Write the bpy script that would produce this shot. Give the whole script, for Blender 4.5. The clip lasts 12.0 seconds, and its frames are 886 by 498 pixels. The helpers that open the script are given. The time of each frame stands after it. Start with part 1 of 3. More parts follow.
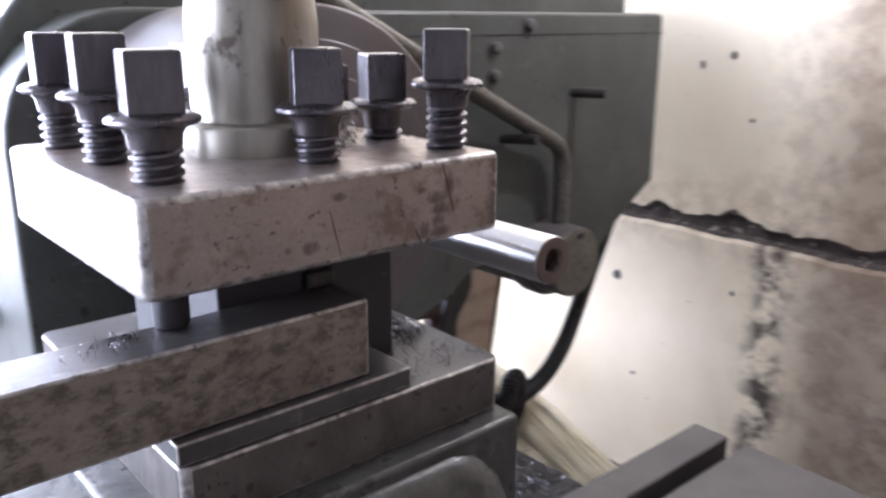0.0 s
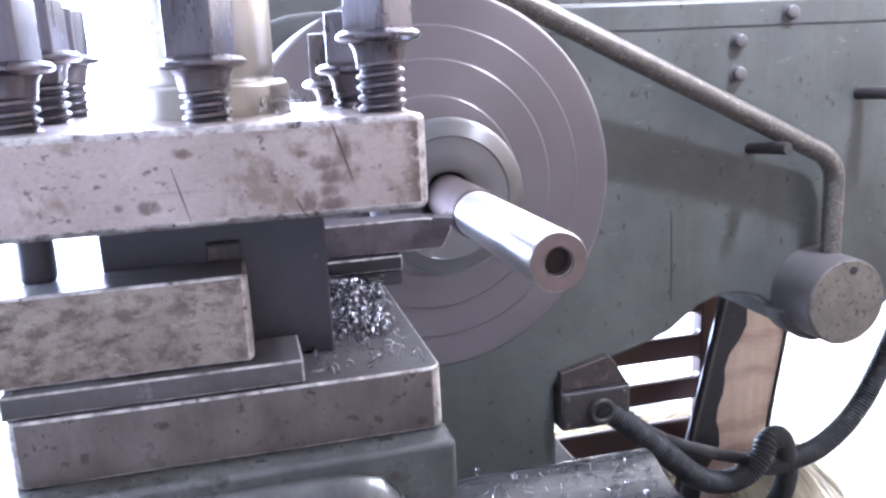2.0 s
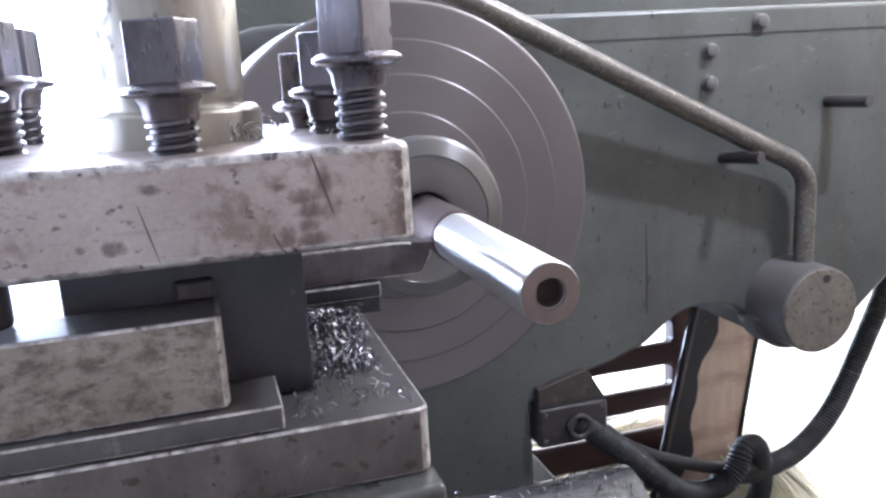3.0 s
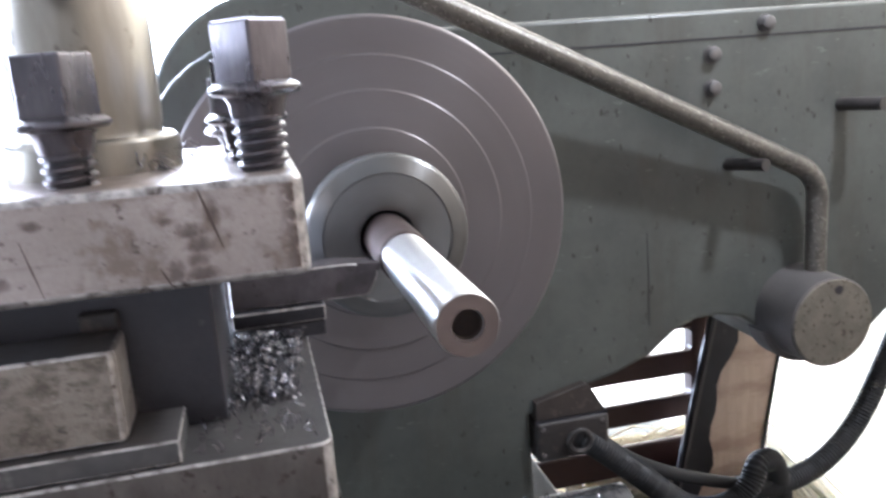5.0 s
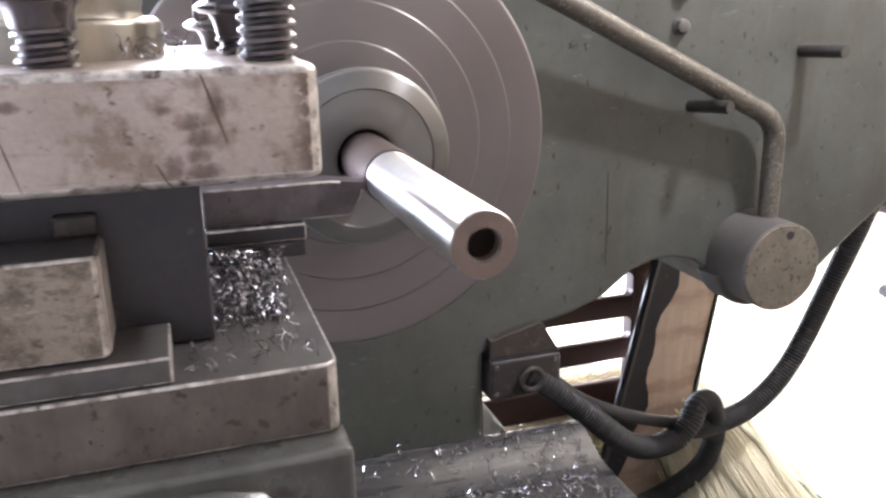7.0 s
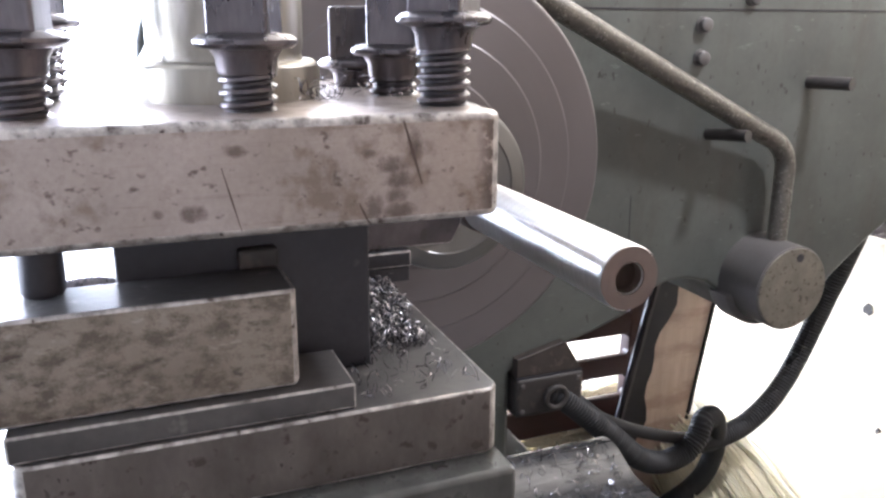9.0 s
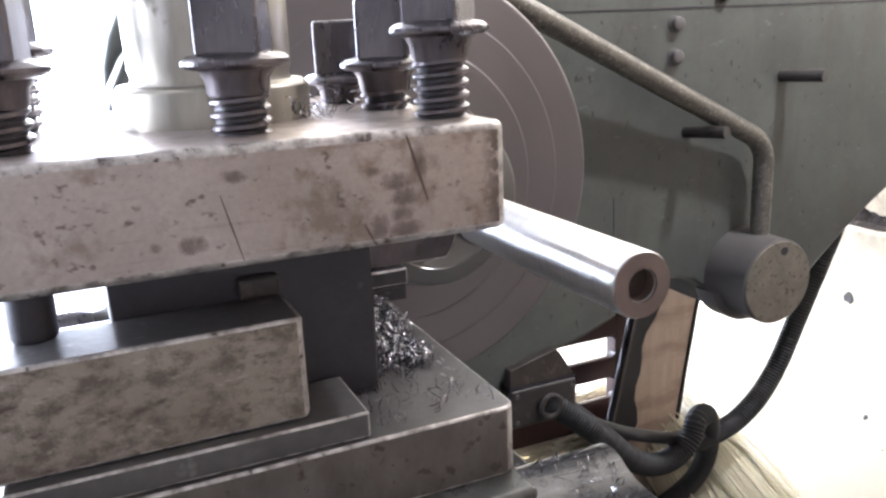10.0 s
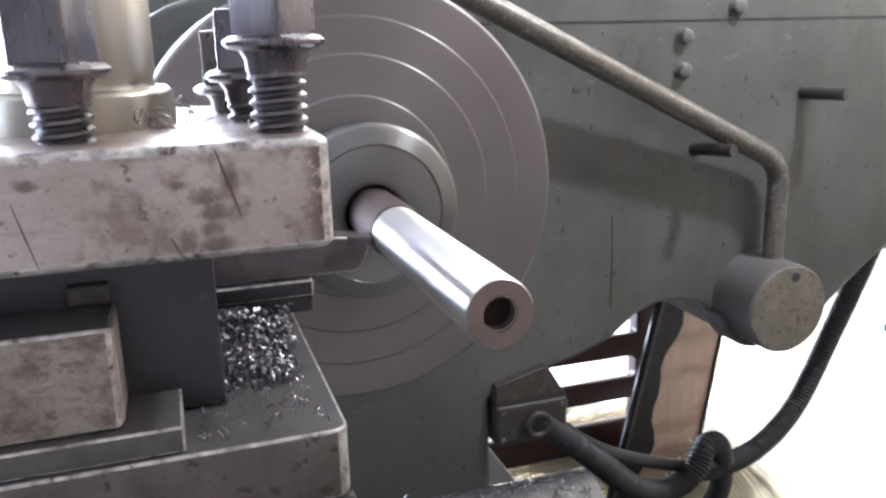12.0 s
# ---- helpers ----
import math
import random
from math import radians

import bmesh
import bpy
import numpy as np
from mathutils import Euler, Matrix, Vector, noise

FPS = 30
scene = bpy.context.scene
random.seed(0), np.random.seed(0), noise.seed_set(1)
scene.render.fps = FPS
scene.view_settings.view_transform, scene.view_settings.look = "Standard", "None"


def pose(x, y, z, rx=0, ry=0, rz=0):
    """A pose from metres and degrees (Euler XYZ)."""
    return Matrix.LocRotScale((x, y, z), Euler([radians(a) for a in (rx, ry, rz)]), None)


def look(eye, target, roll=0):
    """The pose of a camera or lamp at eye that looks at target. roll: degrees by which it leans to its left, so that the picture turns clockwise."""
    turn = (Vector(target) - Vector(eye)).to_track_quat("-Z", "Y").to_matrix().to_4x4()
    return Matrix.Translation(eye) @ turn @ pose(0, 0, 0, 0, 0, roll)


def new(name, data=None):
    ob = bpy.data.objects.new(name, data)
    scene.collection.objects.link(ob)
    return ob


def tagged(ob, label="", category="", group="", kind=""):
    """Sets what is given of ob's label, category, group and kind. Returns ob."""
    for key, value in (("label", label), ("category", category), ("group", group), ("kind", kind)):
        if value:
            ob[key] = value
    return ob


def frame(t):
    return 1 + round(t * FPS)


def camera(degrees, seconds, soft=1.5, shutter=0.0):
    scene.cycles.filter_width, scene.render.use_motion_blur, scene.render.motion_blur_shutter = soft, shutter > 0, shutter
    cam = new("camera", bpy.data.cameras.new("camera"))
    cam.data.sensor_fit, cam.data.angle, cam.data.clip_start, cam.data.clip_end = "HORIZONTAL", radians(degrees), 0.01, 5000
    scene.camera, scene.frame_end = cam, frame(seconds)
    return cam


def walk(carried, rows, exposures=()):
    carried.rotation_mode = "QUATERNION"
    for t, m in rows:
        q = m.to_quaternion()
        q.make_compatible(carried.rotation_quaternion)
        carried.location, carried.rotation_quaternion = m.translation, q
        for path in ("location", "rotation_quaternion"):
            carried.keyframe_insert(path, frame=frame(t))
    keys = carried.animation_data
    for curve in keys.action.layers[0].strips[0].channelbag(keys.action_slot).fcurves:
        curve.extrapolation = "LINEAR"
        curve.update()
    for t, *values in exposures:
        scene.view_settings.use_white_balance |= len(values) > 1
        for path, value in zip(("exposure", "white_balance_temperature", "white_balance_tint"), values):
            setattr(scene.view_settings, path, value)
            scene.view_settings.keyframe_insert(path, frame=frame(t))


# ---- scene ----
cam = camera(57.24, 12.0, soft=2.5, shutter=0.5)
# seconds, x, y, z, then the turns about x, y and z in degrees
ROWS = [
    (0.0, -0.2562, -0.2313, 1.1913, 74.14, -0.20, -40.76),
    (0.5, -0.1910, -0.2432, 1.1807, 74.78, 1.37, -28.58),
    (1.0, -0.1435, -0.2601, 1.1526, 75.92, 0.34, -23.44),
    (1.5, -0.1144, -0.2596, 1.1559, 76.13, 1.34, -16.07),
    (2.0, -0.1002, -0.2614, 1.1589, 77.05, 2.68, -14.14),
    (2.5, -0.1076, -0.2420, 1.1604, 76.99, 3.22, -18.31),
    (4.5, -0.0652, -0.2508, 1.1810, 78.20, 2.39, -9.15),
    (5.0, -0.0572, -0.2449, 1.1708, 77.25, 4.08, -13.49),
    (5.5, -0.0505, -0.2419, 1.1572, 74.52, 2.20, -15.37),
    (6.0, -0.0581, -0.2359, 1.1523, 73.25, 1.66, -16.32),
    (6.5, -0.0624, -0.2322, 1.1547, 73.25, 1.57, -17.13),
    (7.0, -0.0809, -0.2202, 1.1580, 73.21, 0.92, -18.44),
    (9.0, -0.1424, -0.2103, 1.1683, 74.13, -0.30, -21.60),
    (9.5, -0.1448, -0.2041, 1.1698, 74.57, 1.34, -23.21),
    (10.0, -0.1483, -0.1974, 1.1679, 74.84, 2.35, -24.40),
    (10.5, -0.1521, -0.1911, 1.1663, 74.83, 2.46, -25.22),
    (11.0, -0.1406, -0.1948, 1.1657, 74.62, 1.88, -25.58),
    (11.5, -0.1041, -0.2004, 1.1673, 74.60, 1.78, -23.02),
    (12.0, -0.0836, -0.2134, 1.1685, 75.32, 1.31, -18.67),
]
EXPOSURES = [(0.0, -0.15, 5550, 20), (0.5, 0.15, 5450, 21), (1.0, 1.32, 5150, 19), (1.5, 1.56, 5000, 21), (2.0, 1.57, 4980, 22), (2.5, 1.28, 5180, 16), (4.5, 0.82, 5050, 19), (5.0, 0.86, 5350, 13),
             (5.5, 1.22, 5850, 14), (6.0, 1.16, 5850, 14), (7.0, 1.14, 5800, 16), (9.0, 0.90, 5600, 15), (10.5, 0.82, 5650, 14), (11.5, 0.84, 5550, 14), (12.0, 0.98, 5450, 14)]
walk(cam, [(t, pose(*row)) for t, *row in ROWS], EXPOSURES)

FEED = 0.001175          # metres a second, along the spindle
AX, AZ = 0.0026, 1.0895  # the spindle's axis
FACE = 0.336             # the headstock's front

# ---- light ----
world = bpy.data.worlds.new("world")
world.use_nodes = True
scene.world = world
sky = world.node_tree.nodes.new("ShaderNodeTexSky")
sky.sky_type, sky.sun_disc = "NISHITA", False
sky.sun_elevation, sky.sun_rotation = radians(48), radians(-60)
background = world.node_tree.nodes["Background"]
background.inputs["Strength"].default_value = 0.15
world.node_tree.links.new(sky.outputs[0], background.inputs["Color"])


def lamp(name, kind, energy, m, size=(0.1, 0.1), colour=(1, 1, 1)):
    data = bpy.data.lights.new(name, kind)
    data.energy, data.color = energy, colour
    if kind == "AREA":
        data.shape, data.size, data.size_y = "RECTANGLE", size[0], size[1]
    else:
        data.angle = size[0]
    ob = new(name, data)
    ob.matrix_world = m
    return ob


lamp("sun", "SUN", 3.0, look((-7, 6, 9), (0, 0, 0)), (0.009,), (1.0, 0.95, 0.88))
lamp("window_light", "AREA", 270, look((-1.15, 3.15, 1.5), (-0.6, 0.3, 1.1)), (3.4, 2.4), (0.92, 0.95, 1.0))
lamp("door_light", "AREA", 190, look((-3.15, 1.65, 1.4), (0, 0.6, 1.1)), (2.2, 2.2), (0.92, 0.95, 1.0))
lamp("work_lamp", "AREA", 2.95, look((0.485, 0.069, 1.60), (0.27, 0.25, 1.05)), (0.035, 0.035), (1.0, 0.955, 0.88))


# ---- materials ----
def graph(name):
    mat = bpy.data.materials.new(name)
    mat.use_nodes = True
    return mat, mat.node_tree.nodes, mat.node_tree.links, mat.node_tree.nodes["Principled BSDF"]


def noise_of(nodes, links, scale, detail=6, rough=0.6, stretch=(1, 1, 1), turn=(0, 0, 0)):
    at = nodes.new("ShaderNodeTexCoord")
    by = nodes.new("ShaderNodeMapping")
    by.inputs["Scale"].default_value, by.inputs["Rotation"].default_value = stretch, [radians(a) for a in turn]
    tex = nodes.new("ShaderNodeTexNoise")
    tex.inputs["Scale"].default_value, tex.inputs["Detail"].default_value, tex.inputs["Roughness"].default_value = scale, detail, rough
    links.new(at.outputs["Object"], by.inputs["Vector"])
    links.new(by.outputs["Vector"], tex.inputs["Vector"])
    return tex.outputs["Fac"]


def ramp(nodes, links, fac, lo, hi, a=0.0, b=1.0):
    node = nodes.new("ShaderNodeMapRange")
    for k, v in zip(("From Min", "From Max", "To Min", "To Max"), (lo, hi, a, b)):
        node.inputs[k].default_value = v
    links.new(fac, node.inputs["Value"])
    return node.outputs["Result"]


def blend(nodes, links, fac, a, b):
    node = nodes.new("ShaderNodeMix")
    node.data_type = "RGBA"
    for k, v in ((0, fac), (6, a), (7, b)):
        if isinstance(v, (tuple, float)):
            node.inputs[k].default_value = (*v, 1) if isinstance(v, tuple) else v
        else:
            links.new(v, node.inputs[k])
    return node.outputs[2]


def maths(nodes, links, op, a, b):
    node = nodes.new("ShaderNodeMath")
    node.operation = op
    for k, v in ((0, a), (1, b)):
        if isinstance(v, float):
            node.inputs[k].default_value = v
        else:
            links.new(v, node.inputs[k])
    return node.outputs[0]


def surface(name, base, other, spots=None, metal=0.0, rough=0.5, grain=400, blotch=40, spot_scale=150, spot_at=0.62, relief=0.15,
            stretch=(1, 1, 1), rough_span=0.15, distance=0.0005, spot_metal=0.0):
    """Two tones in blotches, fine grain, dark spots, uneven gloss and relief."""
    mat, nodes, links, out = graph(name)
    big = noise_of(nodes, links, blotch, 5, 0.6, stretch)
    fine = noise_of(nodes, links, grain, 4, 0.6, stretch)
    colour = blend(nodes, links, ramp(nodes, links, big, 0.35, 0.68), base, other)
    colour = blend(nodes, links, ramp(nodes, links, fine, 0.3, 0.75, 0.0, 0.35), colour, tuple(c * 0.55 for c in base))
    out.inputs["Metallic"].default_value = metal
    if spots:
        dots = ramp(nodes, links, noise_of(nodes, links, spot_scale, 3, 0.55), spot_at, spot_at + 0.07)
        colour = blend(nodes, links, dots, colour, spots)
        links.new(ramp(nodes, links, dots, 0, 1, metal, spot_metal), out.inputs["Metallic"])
    links.new(colour, out.inputs["Base Color"])
    links.new(ramp(nodes, links, big, 0.3, 0.7, rough - rough_span / 2, rough + rough_span / 2), out.inputs["Roughness"])
    bump = nodes.new("ShaderNodeBump")
    bump.inputs["Strength"].default_value, bump.inputs["Distance"].default_value = relief, distance
    links.new(fine, bump.inputs["Height"])
    links.new(bump.outputs["Normal"], out.inputs["Normal"])
    return mat


END_STEEL = surface("sawn_steel", (0.62, 0.59, 0.55), (0.40, 0.36, 0.32), (0.12, 0.095, 0.08), 0.6, 0.42, 600, 120, 260, 0.60)
SLIDE = surface("oiled_iron", (0.168, 0.148, 0.134), (0.085, 0.073, 0.065), (0.048, 0.034, 0.028), 0.4, 0.33, 500, 70, 190, 0.605, 0.3, (1, 1, 0.6))
# Dark steel, taken blacker still to hold the shade under the tool post's plate.
DARK = surface("black_steel_and_shade", (0.027, 0.026, 0.031), (0.043, 0.040, 0.045), (0.07, 0.063, 0.063), 0.2, 0.42, 500, 40, 70, 0.66, 0.2)
TOOL = surface("tool_steel", (0.15, 0.130, 0.133), (0.085, 0.075, 0.078), (0.05, 0.04, 0.038), 0.7, 0.36, 500, 70, 160, 0.60, 0.3)
BOLT = surface("blued_steel", (0.105, 0.097, 0.108), (0.19, 0.173, 0.18), None, 0.85, 0.29, 700, 90, relief=0.25, stretch=(1, 1, 0.25))
POST = surface("turned_steel", (0.42, 0.395, 0.34), (0.25, 0.225, 0.185), (0.11, 0.088, 0.07), 0.8, 0.36, 500, 42, 80, 0.62, 0.12, (1, 1, 0.2))
CHUCK = surface("chuck_steel", (0.190, 0.172, 0.170), (0.155, 0.140, 0.138), None, 0.55, 0.42, 500, 20, relief=0.03)
HUB = surface("polished_jaw_steel", (0.25, 0.25, 0.245), (0.18, 0.18, 0.176), None, 0.9, 0.40, 400, 34, relief=0.05)
JAW = surface("dark_jaw_steel", (0.25, 0.25, 0.245), (0.16, 0.158, 0.154), None, 0.9, 0.36, 400, 40, relief=0.05)
SCALE = surface("dark_mill_scale", (0.13, 0.10, 0.092), (0.10, 0.077, 0.07), None, 0.6, 0.42, 500, 60)
RAW = surface("mill_scale", (0.22, 0.17, 0.15), (0.17, 0.135, 0.12), None, 0.5, 0.45, 500, 60)
PIPE = surface("worn_pipe", (0.160, 0.146, 0.122), (0.078, 0.070, 0.060), (0.29, 0.27, 0.235), 0.35, 0.32, 900, 110, 460, 0.60, 0.5)
CAP = surface("worn_cap", (0.235, 0.215, 0.175), (0.165, 0.150, 0.122), (0.075, 0.058, 0.042), 0.45, 0.46, 700, 70, 240, 0.585, 0.3)
CAST = surface("oily_casting", (0.135, 0.138, 0.128), (0.068, 0.067, 0.063), (0.050, 0.045, 0.042), 0.35, 0.30, 260, 60, 110, 0.60, 0.6, (1, 1, 0.7))
WAY = surface("black_oily_way", (0.060, 0.058, 0.058), (0.120, 0.114, 0.110), (0.16, 0.15, 0.145), 0.5, 0.30, 160, 24, 60, 0.64, 0.3, stretch=(0.35, 2.5, 1))
SADDLE = surface("grey_painted_iron", (0.115, 0.105, 0.10), (0.09, 0.083, 0.08), None, 0.1, 0.5, 500, 20)
RUBBER = surface("black_rubber", (0.018, 0.018, 0.019), (0.026, 0.025, 0.025), (0.05, 0.045, 0.04), 0.0, 0.6, 300, 40, 60, 0.64)
CRATE = surface("brown_plastic", (0.055, 0.022, 0.018), (0.04, 0.018, 0.015), None, 0.0, 0.42, 300, 20)
CONCRETE = surface("concrete", (0.11, 0.10, 0.09), (0.075, 0.07, 0.065), (0.12, 0.11, 0.10), 0.0, 0.85, 120, 3, 20, 0.62, 0.4, distance=0.003)
# Worn bevels, also made pale to paint in the window's glint along edges.
EDGE = surface("worn_edge_and_glint", (0.66, 0.63, 0.60), (0.13, 0.112, 0.103), (0.07, 0.05, 0.042), 0.6, 0.38, 900, 210, 420, 0.63)
# An oil film on the slide; on the blank's top it paints shade.
OIL_AND_SHADE = surface("oil_film_and_shade", (0.066, 0.063, 0.062), (0.105, 0.099, 0.095), (0.17, 0.16, 0.15), 0.2, 0.36, 300, 50, 90, 0.64, 0.3)
# Grey chosen for how much light the unseen room surfaces bounce.
CEIL = surface("grey_limewash", (0.34, 0.33, 0.315), (0.27, 0.26, 0.245), None, 0.0, 0.9, 60, 2, relief=0.2)
STRAW = surface("dry_straw", (0.88, 0.83, 0.66), (0.80, 0.72, 0.52), None, 0.0, 0.5, 30, 12)
# The next two hold the shade under the headstock as well as grime.
BOX = surface("grimy_shaded_box", (0.042, 0.036, 0.033), (0.022, 0.019, 0.018), (0.07, 0.055, 0.046), 0.0, 0.5, 400, 45, 90, 0.60, 0.3)
SHADED_GRIME = surface("shaded_brown_grime", (0.048, 0.038, 0.032), (0.030, 0.024, 0.020), (0.075, 0.06, 0.05), 0.0, 0.55, 300, 45, 120, 0.62)
DUST = surface("pale_dust", (0.55, 0.53, 0.49), (0.46, 0.44, 0.40), None, 0.0, 0.9, 6, 0.3, relief=0.2)
# Grey of the unseen south wall sets the fill on front faces.
FILL_WALL = surface("fill_wall_plaster", (0.235, 0.217, 0.20), (0.18, 0.166, 0.152), None, 0.0, 0.9, 60, 2, relief=0.2)
RUBBLE = surface("broken_mortar", (0.075, 0.055, 0.043), (0.028, 0.020, 0.016), (0.30, 0.26, 0.21), 0.0, 0.9, 220, 70, 75, 0.60, 0.9, distance=0.002)
RUST = surface("rust_brown", (0.12, 0.085, 0.068), (0.085, 0.06, 0.048), None, 0.1, 0.6, 500, 90)


def blot_at(nodes, links, xx, zz, wobble, cx, cz, rx, rz):
    """One ragged stain on a face in x and z, full in its middle."""
    p = maths(nodes, links, "DIVIDE", maths(nodes, links, "SUBTRACT", xx, cx), rx)
    q = maths(nodes, links, "DIVIDE", maths(nodes, links, "SUBTRACT", zz, cz), rz)
    far = maths(nodes, links, "ADD", maths(nodes, links, "MULTIPLY", p, p), maths(nodes, links, "MULTIPLY", q, q))
    return ramp(nodes, links, maths(nodes, links, "ADD", far, wobble), 2.0, 0.1)


def worn_plate():
    """Ground steel: a cluster of rust stains, pits on both ends, a pitted edge."""
    mat, nodes, links, out = graph("worn_plate_steel")
    at = nodes.new("ShaderNodeTexCoord")
    apart = nodes.new("ShaderNodeSeparateXYZ")
    links.new(at.outputs["Object"], apart.inputs["Vector"])
    xx, zz = apart.outputs["X"], apart.outputs["Z"]
    big, fine = noise_of(nodes, links, 20, 6, 0.6), noise_of(nodes, links, 600, 4, 0.6)
    mid = noise_of(nodes, links, 110, 5, 0.6)
    small = noise_of(nodes, links, 420, 4, 0.6)
    scratches = noise_of(nodes, links, 160, 4, 0.6, (0.25, 1, 6), (0, 18, 0))
    colour = blend(nodes, links, ramp(nodes, links, big, 0.35, 0.68), (0.485, 0.425, 0.390), (0.36, 0.31, 0.28))
    colour = blend(nodes, links, ramp(nodes, links, fine, 0.35, 0.75, 0.0, 0.3), colour, (0.24, 0.2, 0.175))
    colour = blend(nodes, links, ramp(nodes, links, scratches, 0.60, 0.72, 0.0, 0.35), colour, (0.22, 0.17, 0.14))
    stain = ramp(nodes, links, maths(nodes, links, "ADD", mid, maths(nodes, links, "MULTIPLY", ramp(nodes, links, xx, -0.01, 0.04), 0.08)), 0.54, 0.68, 0.0, 0.6)
    colour = blend(nodes, links, stain, colour, (0.17, 0.125, 0.09))
    wobble = ramp(nodes, links, noise_of(nodes, links, 380, 6, 0.75), 0.3, 0.7, -1.1, 1.1)
    dirt = maths(nodes, links, "MULTIPLY", ramp(nodes, links, xx, 0.0595, 0.0655), ramp(nodes, links, small, 0.40, 0.50))
    for cx, cz, rx, rz in ((0.0355, 0.0685, 0.0034, 0.0019), (0.0375, 0.0645, 0.0032, 0.0021), (0.0370, 0.0602, 0.0028, 0.0018), (0.0375, 0.0556, 0.0038, 0.0024), (0.0305, 0.0575, 0.0022, 0.0030),
                           (-0.0155, 0.0595, 0.0026, 0.0018), (-0.0045, 0.0745, 0.0026, 0.0013), (0.0290, 0.0720, 0.0016, 0.0010), (-0.0235, 0.0600, 0.0012, 0.0009), (0.0420, 0.0740, 0.0018, 0.0034)):
        dirt = maths(nodes, links, "MAXIMUM", dirt, maths(nodes, links, "MULTIPLY", blot_at(nodes, links, xx, zz, wobble, cx, cz, rx, rz), 0.72))
    field = ramp(nodes, links, maths(nodes, links, "ABSOLUTE", maths(nodes, links, "ADD", xx, 0.034), 0.0), 0.016, 0.006, 0.0, 0.025)
    dots = noise_of(nodes, links, 310, 2, 0.5, (1, 1, 1.3))
    pits = maths(nodes, links, "MAXIMUM", ramp(nodes, links, small, 0.66, 0.75, 0.0, 0.7), ramp(nodes, links, maths(nodes, links, "ADD", dots, field), 0.64, 0.75, 0.0, 0.75))
    dirt = maths(nodes, links, "MAXIMUM", dirt, pits)
    links.new(blend(nodes, links, dirt, colour, (0.075, 0.050, 0.042)), out.inputs["Base Color"])
    links.new(ramp(nodes, links, dirt, 0, 1, 0.8, 0.1), out.inputs["Metallic"])
    links.new(ramp(nodes, links, big, 0.3, 0.7, 0.34, 0.5), out.inputs["Roughness"])
    bump = nodes.new("ShaderNodeBump")
    bump.inputs["Strength"].default_value, bump.inputs["Distance"].default_value = 0.35, 0.0004
    links.new(maths(nodes, links, "SUBTRACT", fine, dirt), bump.inputs["Height"])
    links.new(bump.outputs["Normal"], out.inputs["Normal"])
    return mat


def scaled_bar():
    """Hot-rolled scale: soft brown mottling at two sizes, small dark nicks, pale rubs."""
    mat, nodes, links, out = graph("scaled_steel")
    wide, mott = noise_of(nodes, links, 30, 5, 0.6), noise_of(nodes, links, 160, 7, 0.74, (0.75, 1, 1.1))
    nick, fine = noise_of(nodes, links, 300, 4, 0.6, (0.5, 1, 1.2), (0, 25, 0)), noise_of(nodes, links, 700, 3, 0.6)
    colour = blend(nodes, links, ramp(nodes, links, wide, 0.35, 0.66), (0.36, 0.315, 0.265), (0.25, 0.215, 0.175))
    colour = blend(nodes, links, ramp(nodes, links, mott, 0.45, 0.60, 0.0, 0.85), colour, (0.105, 0.084, 0.064))
    colour = blend(nodes, links, ramp(nodes, links, nick, 0.62, 0.72, 0.0, 0.7), colour, (0.065, 0.05, 0.04))
    colour = blend(nodes, links, ramp(nodes, links, nick, 0.36, 0.26, 0.0, 0.5), colour, (0.50, 0.46, 0.40))
    links.new(colour, out.inputs["Base Color"])
    links.new(ramp(nodes, links, mott, 0.4, 0.66, 0.7, 0.35), out.inputs["Metallic"])
    links.new(ramp(nodes, links, wide, 0.3, 0.7, 0.34, 0.5), out.inputs["Roughness"])
    bump = nodes.new("ShaderNodeBump")
    bump.inputs["Strength"].default_value, bump.inputs["Distance"].default_value = 0.5, 0.0005
    links.new(maths(nodes, links, "SUBTRACT", fine, mott), bump.inputs["Height"])
    links.new(bump.outputs["Normal"], out.inputs["Normal"])
    return mat


def machine_paint():
    """Old grey-green paint: uneven tone, oily runs, rubbed patches, dark chips and pale scuffs."""
    mat, nodes, links, out = graph("machine_paint")
    wide, grain = noise_of(nodes, links, 9, 6, 0.65), noise_of(nodes, links, 110, 4, 0.6)
    runs = noise_of(nodes, links, 34, 6, 0.65, (1, 1, 0.22))
    chips = noise_of(nodes, links, 150, 3, 0.55, (1, 1, 0.5))
    scuffs = noise_of(nodes, links, 120, 4, 0.6, (0.6, 1, 1.8), (0, 30, 0))
    colour = blend(nodes, links, ramp(nodes, links, wide, 0.35, 0.66), (0.097, 0.102, 0.091), (0.062, 0.065, 0.059))
    colour = blend(nodes, links, ramp(nodes, links, runs, 0.52, 0.72, 0.0, 0.6), colour, (0.062, 0.056, 0.046))
    colour = blend(nodes, links, ramp(nodes, links, grain, 0.5, 0.75, 0.0, 0.35), colour, (0.055, 0.058, 0.050))
    colour = blend(nodes, links, ramp(nodes, links, scuffs, 0.66, 0.74, 0.0, 0.45), colour, (0.20, 0.21, 0.19))
    chipped = ramp(nodes, links, chips, 0.66, 0.70)
    colour = blend(nodes, links, chipped, colour, (0.036, 0.031, 0.027))
    links.new(colour, out.inputs["Base Color"])
    links.new(ramp(nodes, links, runs, 0.35, 0.7, 0.46, 0.30), out.inputs["Roughness"])
    bump = nodes.new("ShaderNodeBump")
    bump.inputs["Strength"].default_value, bump.inputs["Distance"].default_value = 0.22, 0.0006
    links.new(maths(nodes, links, "SUBTRACT", grain, chipped), bump.inputs["Height"])
